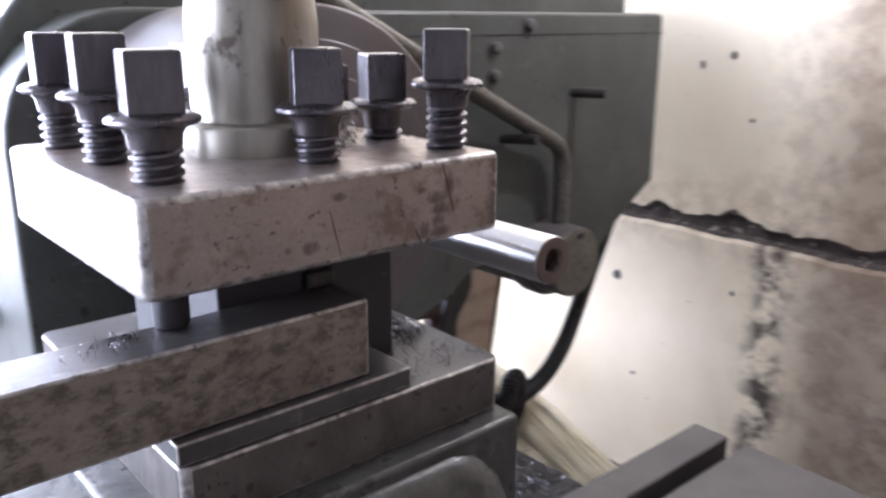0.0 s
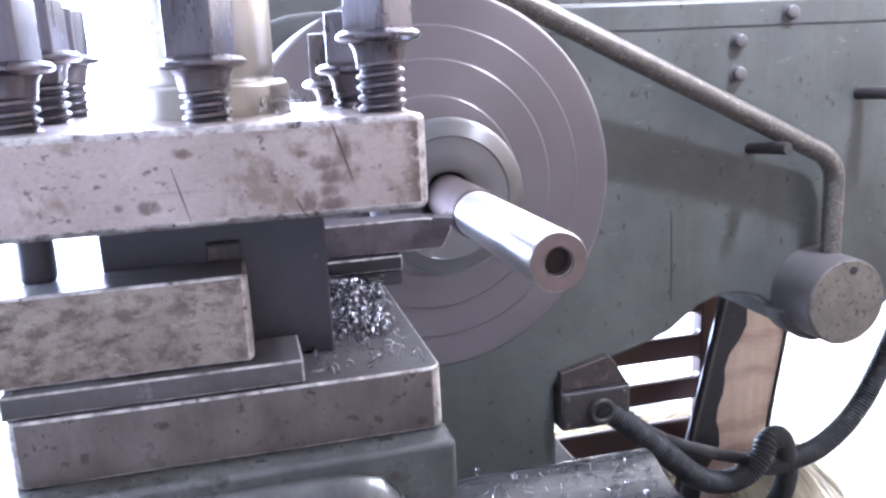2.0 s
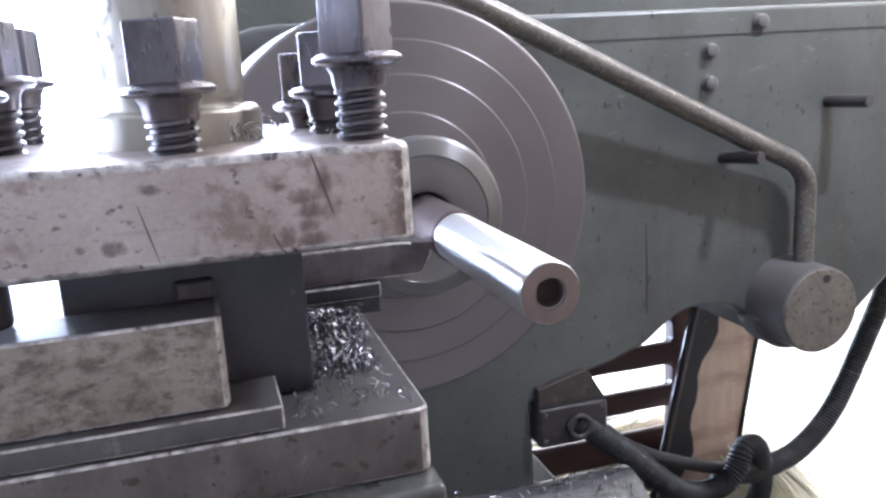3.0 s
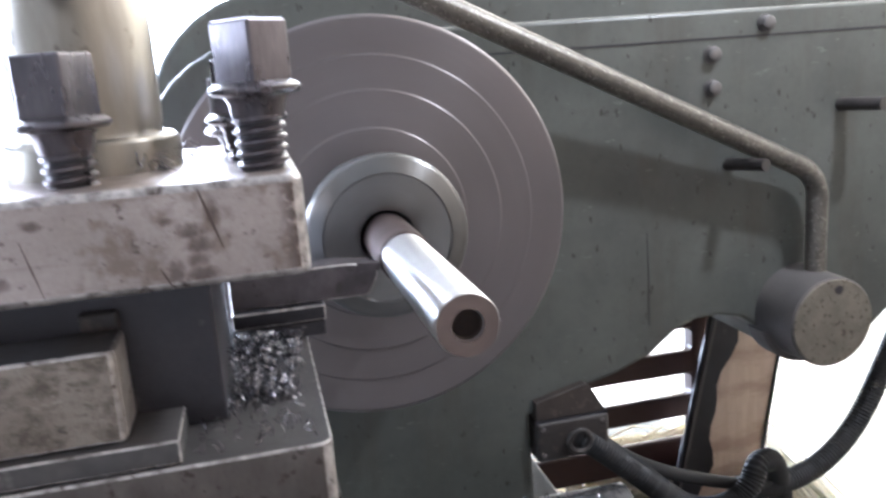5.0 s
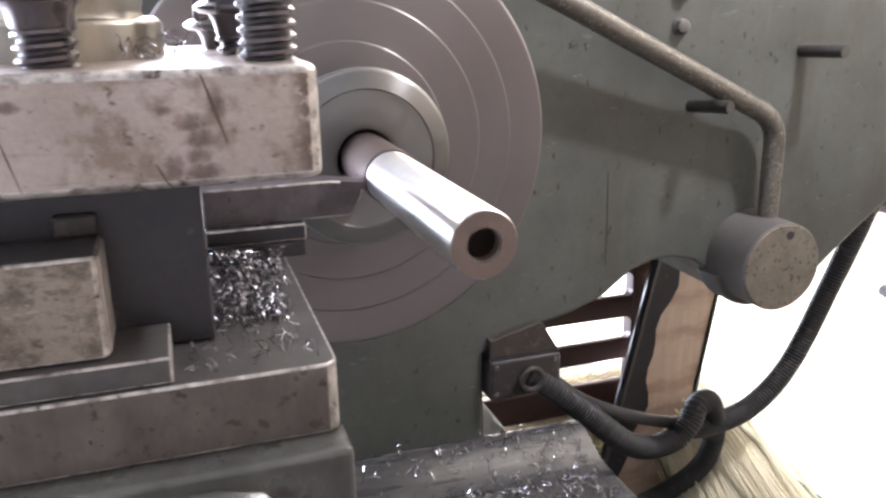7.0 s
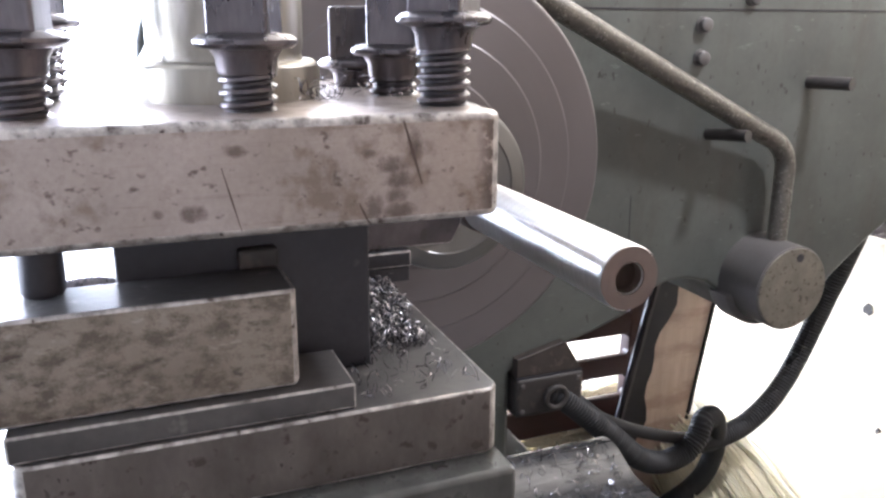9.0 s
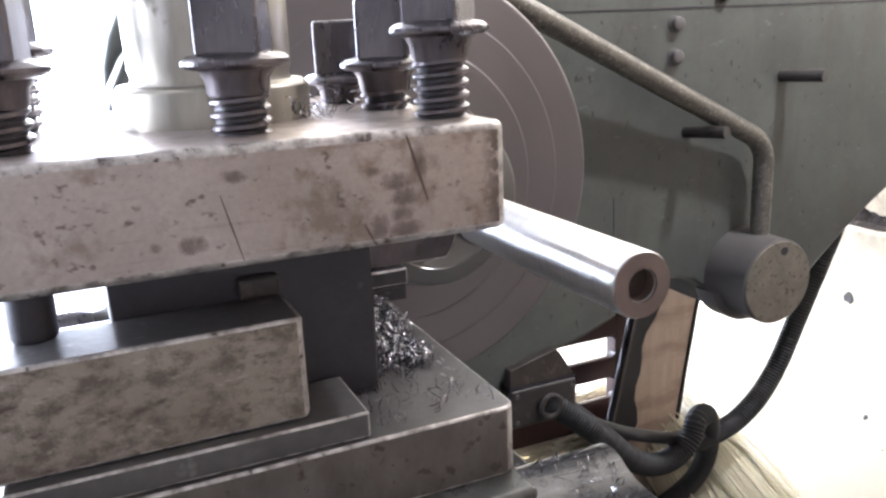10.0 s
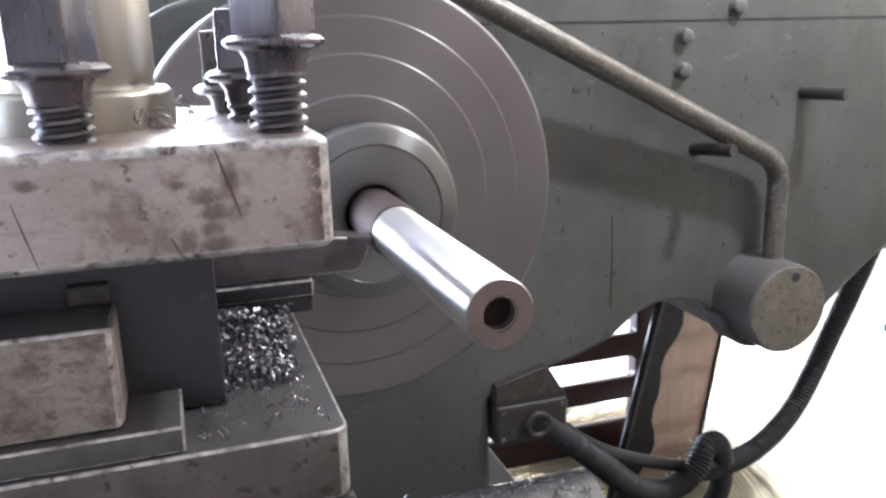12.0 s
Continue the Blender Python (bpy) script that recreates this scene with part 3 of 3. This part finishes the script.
for i in range(len(low)):
    bed.faces.new((low[i], high[i], high[(i + 1) % len(low)], low[(i + 1) % len(low)]))
part("bed_way", bed, WAY, lathe, "black oily bed way")
part("bed_body", box(-0.24, 0.165, -0.6, 0.50, 0.30, 0.805, 0.004), PAINT, lathe)
junction = part("junction_box", box(0.1355, 0.1985, 0.326, 0.420, 0.852, 0.887, 0.004, 3), BOX, lathe, "grimy dark junction box, shade put into its colour")
part("box_lid", prism([(0.1368, 0.8872), (0.1970, 0.8872), (0.1955, 0.8905), (0.1835, 0.9105), (0.1790, 0.9140), (0.1368, 0.9040)], 0.3285, 0.415, 0.0015), SHADED_GRIME, junction, "grimy brown wedge-shaped cover, darkened for shade")
part("box_seam", box(0.1360, 0.1978, 0.3275, 0.33, 0.8858, 0.8878), DARK, junction)
for x, z in ((0.1415, 0.858), (0.1925, 0.858), (0.1415, 0.881), (0.1925, 0.881)):
    part("box_screw", turned([(0, -0.0012), (0.0018, -0.001), (0.0022, 0.0), (0.0022, 0.002)], (x, 0.326, z), "y", 10), SADDLE, junction, "small steel screw")
part("lathe_base", box(-0.20, 0.16, -0.5, 0.75, 0.0, 0.32, 0.01), PAINT, lathe)

lever = part("shift_lever", turned([(0, -0.158), (0.0045, -0.158), (0.0062, -0.150), (0.0085, -0.148), (0.0085, -0.132), (0, -0.132)], (0.0, 0.45, 0.966), "x", 20), SADDLE, lathe, "grey steel shift lever")
part("lever_knob", turned([(0, -0.2050), (0.0050, -0.2050), (0.0064, -0.2035), (0.0070, -0.2000), (0.0074, -0.1990), (0.0090, -0.1800), (0.0088, -0.1700), (0.0060, -0.1580), (0, -0.1570)], (0.0, 0.45, 0.965), "x", 20), BOLT, lever, "dark tapered knob")

# ---- the chuck and the bar, which spin ----
chuck = thing("lathe_chuck", (AX, 0.26, AZ), "spinning steel lathe chuck with concentric turned steps", "chuck")
R = 0.1106
rim = [(0, 0.334), (0.098, 0.334), (0.104, 0.330), (R, 0.322), (R, 0.1912), (R - 0.0014, 0.1896), (R - 0.003, 0.189), (0.0906, 0.189), (0.0896, 0.1885), (0.0724, 0.1883),
       (0.0714, 0.1877), (0.0524, 0.1875), (0.0514, 0.1869), (0.045, 0.1867), (0.030, 0.187), (0, 0.187)]
part("chuck_body", turned([(r, y - 0.26) for r, y in rim[::-1]], (AX, 0.26, AZ), "y", 128), CHUCK, chuck, smooth=24)
nose = [(0.0318, 0.184), (0.0318, 0.1450), (0.0326, 0.1442), (0.0395, 0.1462), (0.0412, 0.1474), (0.0419, 0.1495), (0.0416, 0.1540), (0.0375, 0.186)]
part("jaw_ring", turned([(r, y - 0.26) for r, y in nose], (AX, 0.26, AZ), "y", 96), HUB, chuck, "polished jaws blurred into a ring", smooth=44)
face = [(0.0130, 0.184), (0.0130, 0.1490), (0.0140, 0.1462), (0.0165, 0.1452), (0.0240, 0.1448), (0.0319, 0.1447), (0.0319, 0.184)]
part("jaw_face", turned([(r, y - 0.26) for r, y in face], (AX, 0.26, AZ), "y", 96), JAW, chuck, "dark steel jaw faces blurred together", smooth=44)


END = -0.005
bar = thing("workpiece", (AX, END, AZ), "steel bar with a drilled end, half turned bright", "workpiece")
RO, RI = 0.0109, 0.0052
part("turned_bar", turned([(0, 0.095), (RI, 0.095), (RI, 0.0008), (RI + 0.0006, 0.0), (RO - 0.0006, 0.0), (RO, 0.0006), (RO, 0.20), (0, 0.20)], (AX, END, AZ), "y", 64), BRIGHT, bar, "bright freshly turned steel")
part("end_face", turned([(RI + 0.0003, 0.004), (RI + 0.0003, -0.0003), (RO - 0.0004, -0.0003), (RO - 0.0004, 0.004)], (AX, END, AZ), "y", 64), RAW, bar, "dull faced bar end")
# A dark brown sleeve lines the hole and stands in for its shade.
part("drilled_hole", turned([(0, 0.092), (RI - 0.0002, 0.092), (RI - 0.0002, 0.0009), (RI + 0.0002, 0.0009), (RI + 0.0002, 0.093), (0, 0.093)], (AX, END, AZ), "y", 40), RUST, bar, "drilled hole with a dark lining for shade")
STEP = 0.1040
skin = part("raw_skin", turned([(RO - 0.001, 0.0), (RO + 0.0008, 0.0006), (RO + 0.0011, 0.004), (RO + 0.0011, 0.09), (RO - 0.001, 0.09)], (AX, END, AZ), "y", 64), SCALE, bar, "brown unturned bar surface")

# ---- the carriage: cross slide, compound slide, tool post ----
slide = thing("compound_slide", (-0.11, 0.05, 0.90), "oily dark cast-iron compound slide of the lathe", "machine slide")
part("top_slide", slab(-0.1760, -0.0440, -0.0140, 0.1300, 1.0412, 1.0625, 0.0050, 0.0009), SLIDE, slide, edge=EDGE, top=OIL_AND_SHADE)
part("slide_base", box(-0.1900, -0.0428, -0.0242, 0.1350, 0.9850, 1.0410, 0.0022, 3), CAST, slide)
swivel = prism([(-0.30, 0.93), (-0.30, 1.0362), (-0.080, 1.0362), (-0.068, 1.0335), (-0.060, 1.0240), (-0.0440, 0.93)], -0.0300, 0.10, 0.0075, 4)
for v in swivel.verts:
    if v.co.y < 0:
        v.co.y -= 0.42 * max(0.0, 1.0345 - v.co.z)
part("swivel_base", swivel, CAST, slide, "oily rounded swivel base")
cross = thing("cross_slide", (0.0, 0.0, 0.868), "grey iron cross slide with a T-slot", "machine slide")
part("table_lip", box(-0.20, 0.2150, 0.0235, 0.0495, 0.8700, 0.9190, 0.0015), SADDLE, cross)
part("table", box(-0.20, 0.2146, -0.30, 0.0105, 0.8700, 0.9190, 0.0015), SADDLE, cross)
# Black floor puts the groove's shade into its colour.
part("slot_floor", box(-0.20, 0.2130, 0.0100, 0.0240, 0.8700, 0.8980), DARK, cross)

post = thing("tool_post", (-0.1125, 0.054, 1.0625), "four-way steel tool post with square-headed clamp bolts", "tool post")
part("top_plate", slab(-0.1810, -0.0445, -0.0125, 0.1165, 1.1148, 1.1443, 0.0045, 0.0023), PLATE, post, "worn scratched steel plate", edge=EDGE)
for a, b, wide in (((-0.0735, 1.1425), (-0.0685, 1.1255), 0.0005), ((-0.1205, 1.1330), (-0.1165, 1.1165), 0.00025), ((-0.0860, 1.1215), (-0.0835, 1.1160), 0.0004)):
    (xa, za), (xb, zb) = a, b
    part("scratch", prism([(xa - wide * 0.4, za), (xa + wide * 0.4, za), ((xa + xb) / 2 + wide, (za + zb) / 2), (xb + wide * 0.3, zb), (xb - wide * 0.3, zb), ((xa + xb) / 2 - wide, (za + zb) / 2)], -0.01262, -0.0122), RUST, post, "dark scratch")
part("core", box(-0.1475, -0.0755, 0.0150, 0.0930, 1.0627, 1.1150, 0.001), DARK, post, "dark steel core, under-plate shade in its colour")
# Rectangle added where the core's face has a lighter patch.
part("core_patch", box(-0.1150, -0.1035, 0.0115, 0.0165, 1.0988, 1.1050, 0.0012), BOX, post, "small raised rectangle on the core")
part("collar", turned([(0.0, 0.0), (0.0285, 0.0), (0.0285, 0.0095), (0.0265, 0.0115), (0, 0.0115)], (-0.1095, 0.052, 1.1443), "z", 56), POST, post, "bare steel collar")
part("clamp_nut", turned([(0, 0.0), (0.0235, 0.0), (0.0228, 0.002), (0.0235, 0.004), (0.0238, 0.034), (0.0215, 0.056), (0.018, 0.068), (0.013, 0.074), (0.012, 0.11), (0, 0.11)], (-0.1095, 0.052, 1.1557), "z", 56), POST, post, "tall bare steel clamp nut")

part("handle_hub", turned([(0, -0.012), (0.009, -0.011), (0.0105, -0.008), (0.0105, 0.014), (0, 0.014)], (-0.1085, 0.0180, 1.2091), "y", 32), BOLT, post, "dark round handle hub")


def clamp_bolt(x, y, flange, foot, turn):
    shank = part("clamp_bolt", screw(x, y, 1.1360, flange - 0.004, 0.0078, 0.0033, 0.0014), BOLT, post)
    # Below the plate the rod turns black, in place of the plate's shade.
    part("core_rod", turned([(0, foot), (0.0050, foot), (0.0057, foot + 0.0012), (0.0057, 1.1150), (0.0066, 1.1155), (0.0066, flange)], (x, y, 0), "z", 20), DARK, shank)
    part("bolt_flange", turned([(0, -0.0068), (0.0074, -0.0068), (0.0079, -0.0058), (0.0083, -0.0024), (0.0096, -0.0003), (0.0125, 0.0002), (0.0136, 0.0012), (0.0136, 0.0022), (0.0120, 0.0034), (0.0090, 0.0040), (0, 0.0040)], (x, y, flange), "z", 36), BOLT, shank)
    head = box(-0.0081, 0.0081, -0.0081, 0.0081, 0.003, 0.0215, 0.0011, 2)
    bmesh.ops.rotate(head, verts=head.verts, matrix=Matrix.Rotation(radians(turn), 3, "Z"))
    bmesh.ops.translate(head, verts=head.verts, vec=(x, y, flange))
    part("bolt_head", head, BOLT, shank)


for x, y, flange, foot, turn in ((-0.0545, 0.0075, 1.1663, 1.1130, -46), (-0.0580, 0.0430, 1.1565, 1.118, -20), (-0.0605, 0.0790, 1.1508, 1.1080, -27),
                                 (-0.1650, 0.0105, 1.1612, 1.0988, -12), (-0.1645, 0.0545, 1.1650, 1.110, -10), (-0.1650, 0.0985, 1.1645, 1.110, -8),
                                 (-0.1095, 0.0105, 1.1605, 1.1130, -25), (-0.1095, 0.1000, 1.1600, 1.110, 10)):
    clamp_bolt(x, y, flange, foot, turn)

shim = thing("packing_strip", (-0.15, 0.0, 1.0625), "oily flat steel packing strip under the blank", "packing")
part("strip", box(-0.1760, -0.0880, -0.0122, 0.0145, 1.0627, 1.0702, 0.0007), OIL_AND_SHADE, shim, edge=EDGE)
blank = thing("steel_blank", (-0.18, 0.0, 1.0704), "scaled square steel bar clamped in the tool post", "steel bar")
# Dark top stands in for shade and the core's dark reflection.
part("blank_bar", slab(-0.2700, -0.1030, -0.0085, 0.0146, 1.0706, 1.0986, 0.0022, 0.0010), BLANK, blank, edge=EDGE, top=OIL_AND_SHADE)
part("end_face", box(-0.1032, -0.1026, -0.0060, 0.0120, 1.0713, 1.0979, 0.0002), END_STEEL, blank, "bright sawn end")
tool = thing("turning_tool", (-0.05, 0.09, 1.0745), "dark steel turning tool cutting the bar", "cutting tool")
tip = prism([(-0.0740, 1.0762), (-0.0740, 1.0912), (-0.0240, 1.0912), (-0.0105, 1.0896), (-0.0115, 1.0840), (-0.0150, 1.0775), (-0.0165, 1.0762)], 0.0945, 0.1100, 0.0008)
for v in tip.verts:
    v.co.x -= 0.35 * max(0.0, v.co.y - 0.098) * (v.co.x > -0.03)
part("shank", tip, TOOL, tool, edge=EDGE)
part("carbide_tip", prism([(-0.0200, 1.0910), (-0.0098, 1.0900), (-0.0106, 1.0868), (-0.0200, 1.0868)], 0.0942, 0.1000, 0.0003), TOOL, tool)
pack = thing("tool_packing", (-0.055, 0.100, 1.0625), "stacked oily steel packing pieces under the turning tool", "packing")
part("packing_piece", box(-0.0742, -0.0354, 0.0905, 0.1120, 1.0692, 1.0760, 0.0008), DARK, pack, edge=EDGE)
part("packing_piece", box(-0.0742, -0.0360, 0.0912, 0.1120, 1.0627, 1.0690, 0.0006), DARK, pack)


# ---- behind and below the headstock ----
RINGS = lambda s: 0.0106 + 0.0006 * math.sin(2 * math.pi * s / 0.0036)
hose = thing("looped_hose", (0.165, 0.340, 0.872), "black corrugated hose from the junction box, looped over", "hose")
part("hose_body", tube(glide([(0.165, 0.340, 0.872), (0.175, 0.333, 0.867), (0.192, 0.333, 0.854), (0.228, 0.335, 0.821), (0.273, 0.345, 0.779), (0.306, 0.352, 0.763), (0.334, 0.356, 0.764), (0.350, 0.358, 0.776), (0.362, 0.364, 0.790), (0.384, 0.376, 0.784), (0.404, 0.392, 0.755), (0.424, 0.415, 0.712), (0.427, 0.432, 0.675), (0.414, 0.447, 0.646), (0.388, 0.465, 0.618), (0.352, 0.490, 0.585)], 60), RINGS, 14), RUBBER, hose, smooth=60)
part("ferrule", tube([Vector((0.165, 0.340, 0.872)) + Vector((d * 0.8, -d * 0.3, -d * 0.6)) for d in (-0.012, 0.0, 0.012)], 0.0135, 16), BOX, hose)
conduit = thing("corrugated_conduit", (0.355, 0.385, 0.757), "black corrugated conduit rising behind the headstock", "hose")
part("conduit_body", tube(glide([(0.355, 0.385, 0.757), (0.395, 0.392, 0.747), (0.454, 0.400, 0.754), (0.502, 0.405, 0.791), (0.542, 0.405, 0.871), (0.561, 0.395, 0.941), (0.575, 0.385, 1.006)], 70), RINGS, 14), RUBBER, conduit, smooth=60)
ring = [Vector((0.171 + 0.0092 * math.cos(a), 0.3235, 0.8675 + 0.0092 * math.sin(a))) for a in np.linspace(0, 2 * math.pi, 25)]
part("fitting_ring", tube(ring, 0.0026, 8), BOX, hose, "dark ring fitting")
cable = thing("black_cable", (0.196, 0.360, 0.853), "thin black cable slung beside the hose", "cable")
part("cable_body", tube(glide([(0.196, 0.360, 0.853), (0.226, 0.355, 0.828), (0.254, 0.355, 0.811), (0.286, 0.360, 0.795), (0.335, 0.370, 0.774), (0.380, 0.385, 0.757), (0.414, 0.400, 0.744)], 10), 0.0062, 10), RUBBER, cable)

part("chip_tray", box(0.155, 0.640, -0.45, 0.95, 0.545, 0.560, 0.003), PAINT, lathe, "shallow chip tray")
crate = thing("plastic_crate", (0.36, 0.66, 0.560), "dark brown slotted plastic crate behind the lathe", "crate")
for z0, z1 in ((0.856, 0.891), (0.801, 0.829), (0.748, 0.775), (0.685, 0.722)):
    part("crate_slat", box(0.14, 0.460, 0.560, 0.570, z0, z1, 0.003), CRATE, crate)
for x0, x1 in ((0.14, 0.162), (0.408, 0.466)):
    part("crate_post", box(x0, x1, 0.559, 0.580, 0.56, 0.891, 0.003), CRATE, crate)
for z0, z1 in ((0.829, 0.856), (0.775, 0.801), (0.722, 0.748)):
    for z, a in ((z0, 270), (z1, 0)):
        cz = z + 0.008 * (1 if z == z0 else -1)
        part("slot_corner", prism([(0.409, z)] + arc(0.401, cz, 0.008, a, a + 90, 4), 0.5605, 0.5695), CRATE, crate)
part("crate_side", box(0.14, 0.152, 0.570, 0.78, 0.56, 0.86, 0.003), CRATE, crate)
part("crate_floor", box(0.14, 0.465, 0.56, 0.78, 0.562, 0.575, 0.002), CRATE, crate)

board = thing("leaning_board", (0.40, 0.53, 0.560), "pale brown board leaning behind the lathe, wavy black edge", "board")


def slope(xa, xb, z):
    """The board's two edges at a height."""
    return xa + (z - 0.70) * 0.22, xb + (z - 0.70) * 0.165


top, foot = slope(0.395, 0.4705, 0.93), slope(0.395, 0.4705, 0.562)
part("board_face", prism([(foot[0], 0.562), (top[0], 0.93), (top[1], 0.93), (foot[1], 0.562)], 0.520, 0.534, 0.001), WOOD, board)
wave = [(0.398 + (z - 0.70) * 0.22 + 0.006 * math.sin(z * 38) + 0.004 * math.sin(z * 91), z) for z in np.linspace(0.562, 0.93, 24)]
part("board_edge", prism([(x, z) for x, z in wave] + [(0.362 + 0.23 * 0.23, 0.93), (0.362 - 0.138 * 0.23, 0.562)], 0.516, 0.5195), DARK, board, "wavy black edge")
part("board_ridge", prism([(0.366 + 0.23 * 0.23, 0.93), (0.370 + 0.23 * 0.23, 0.93), (0.370 - 0.138 * 0.23, 0.562), (0.366 - 0.138 * 0.23, 0.562)], 0.512, 0.517), SADDLE, board, "grey raised bead")
part("board_trim", prism([(top[1], 0.93), (top[1] + 0.003, 0.93), (foot[1] + 0.003, 0.562), (foot[1], 0.562)], 0.517, 0.534), DARK, board, "thin dark edging")


def straw_bundle():
    """Stalks that fan out over the tray, and a loose heap of them inside the crate."""
    rng = random.Random(7)
    bm = bmesh.new()
    for k in range(2600):
        u, v = rng.random(), rng.random()
        if k % 5 == 0:
            low = Vector((0.22 + 0.20 * u, 0.585 + rng.uniform(-0.008, 0.03), 0.59 + 0.118 * v ** 0.5))
            line = [low, low + Vector((rng.uniform(0.04, 0.06), 0.010, rng.uniform(-0.02, 0.01))), low + Vector((rng.uniform(0.09, 0.11), 0.02, rng.uniform(-0.05, 0.0)))]
        else:
            top = v ** 0.25
            a = Vector((rng.gauss(0.500, 0.012), 0.74 + rng.uniform(-0.1, 0.1), 0.60 + 0.125 * top))
            b = Vector((0.375 + 0.155 * u, 0.26 + rng.uniform(-0.07, 0.07), 0.566 + 0.070 * top * math.sin(0.35 + 2.4 * u)))
            mid = (a + b) / 2 + Vector((rng.uniform(0.0, 0.012), 0, rng.uniform(0.0, 0.014)))
            line = [a, (a + mid) / 2, mid, (b + mid) / 2, b]
        tube(line, rng.uniform(0.0009, 0.0021), 5, into=bm)
    return bm


straw = thing("straw_bundle", (0.38, 0.5, 0.56), "loose bundle of dry yellow straw stalks", "straw", kind="stuff")
part("stalks", straw_bundle(), STRAW, straw)


# ---- swarf ----
def curl(bm, at, rng, size):
    """One curled ribbon of swarf lying at a point."""
    turn = Euler((rng.uniform(0, 6.3), rng.uniform(0, 6.3), rng.uniform(0, 6.3))).to_matrix()
    r, wide, rise = size * rng.uniform(0.4, 1.3), size * rng.uniform(0.05, 0.14), size * rng.uniform(0.1, 1.1)
    span, steps = rng.uniform(3.0, 10.0), 13
    last = None
    for k in range(steps + 1):
        a = span * k / steps
        rr = r * (0.75 + 0.35 * k / steps)
        pair = []
        for side in (-0.5, 0.5):
            p = Vector((rr * math.cos(a), rr * math.sin(a), rise * a / 6.3 + side * wide))
            p = turn @ p
            pair.append(bm.verts.new(at + p))
        if last:
            bm.faces.new((last[0], pair[0], pair[1], last[1]))
        last = pair


def swarf_heap(name, base, label, count, place, size, seed):
    rng = random.Random(seed)
    ob = thing(name, base, label, "swarf", kind="stuff")
    bm = bmesh.new()
    for k in range(count):
        curl(bm, Vector(place(rng)), rng, size * rng.uniform(0.6, 1.3))
    part("curls", bm, SWARF, ob)
    return ob


def on_slide(rng):
    if rng.random() < 0.90:
        u, v = rng.random(), rng.random()
        y = 0.024 + 0.066 * v
        high = 0.010 * math.exp(-((y - 0.066) / 0.026) ** 2) * (1 - 0.7 * u)
        return (-0.0735 + (0.0275 - 0.009 * (1 - v)) * u, y, 1.0640 + high * rng.random())
    return (-0.084 + 0.034 * rng.random(), -0.008 + 0.05 * rng.random(), 1.0638)


def on_way(rng):
    u = rng.random()
    x = -0.01 + 0.178 * u ** 0.8
    y = 0.05 + 0.155 * rng.random() ** 0.8 if rng.random() < 0.85 else 0.20 + 0.05 * rng.random()
    return (x, y, 0.8575 if y < 0.21 else 0.8575 + 0.0105 * min(1.0, (y - 0.21) / 0.03))


def on_ledge(rng):
    return (-0.17 + 0.126 * rng.random() ** 0.6, rng.uniform(-0.023, -0.0145), 1.0416)


def on_plate(rng):
    if rng.random() < 0.6:
        a, far = rng.uniform(-1.1, 0.6), rng.uniform(0.030, 0.037)
        return (-0.1095 + far * math.cos(a), 0.052 + far * math.sin(a), 1.1452 + rng.uniform(0, 0.004))
    return (rng.uniform(-0.090, -0.05), rng.uniform(0.02, 0.08), 1.1452)


def on_blank(rng):
    return (rng.gauss(-0.186, 0.006), rng.gauss(0.006, 0.003), 1.0994)


def on_pack(rng):
    if rng.random() < 0.25:
        return (rng.uniform(-0.014, -0.010), rng.uniform(0.0945, 0.098), rng.uniform(1.0915, 1.0935))
    return (rng.uniform(-0.072, -0.036), rng.uniform(0.0912, 0.0942), 1.0764)


heaps = [swarf_heap("swarf_heap", (-0.06, 0.055, 1.0625), "heap of curled bright steel swarf on the slide", 950, on_slide, 0.0025, 1),
         swarf_heap("swarf_crumbs", (-0.1, -0.019, 1.041), "fine steel crumbs along the slide's ledge", 170, on_ledge, 0.0007, 3),
         swarf_heap("swarf_scatter", (-0.08, 0.05, 1.1443), "few dark steel curls on the tool post", 34, on_plate, 0.0030, 4),
         swarf_heap("swarf_scatter", (-0.186, 0.006, 1.0986), "few dark steel curls on the clamped blank", 26, on_blank, 0.0020, 5),
         swarf_heap("swarf_crumbs", (-0.055, 0.093, 1.0760), "fine steel crumbs on the tool and its packing", 60, on_pack, 0.0008, 6)]
swarf_heap("swarf_scatter", (0.07, 0.15, 0.865), "scattered bright steel curls on the bed way", 1500, on_way, 0.0048, 2)


def motions():
    feed = [(0.0, -6 * FEED), (6.0, 0.0), (12.0, 6 * FEED)]
    for ob in (slide, cross, post, shim, blank, tool, pack, *heaps):
        walk(ob, [(t, Matrix.Translation(ORIGIN[ob.name] + Vector((0, d, 0)))) for t, d in feed])
    for ob in (chuck, bar):
        walk(ob, [(k / 30, pose(*ORIGIN[ob.name], 0, -56.0 * k, 0)) for k in range(361)])
    walk(skin, [(t, pose(0, STEP + d, 0)) for t, d in feed])


motions()
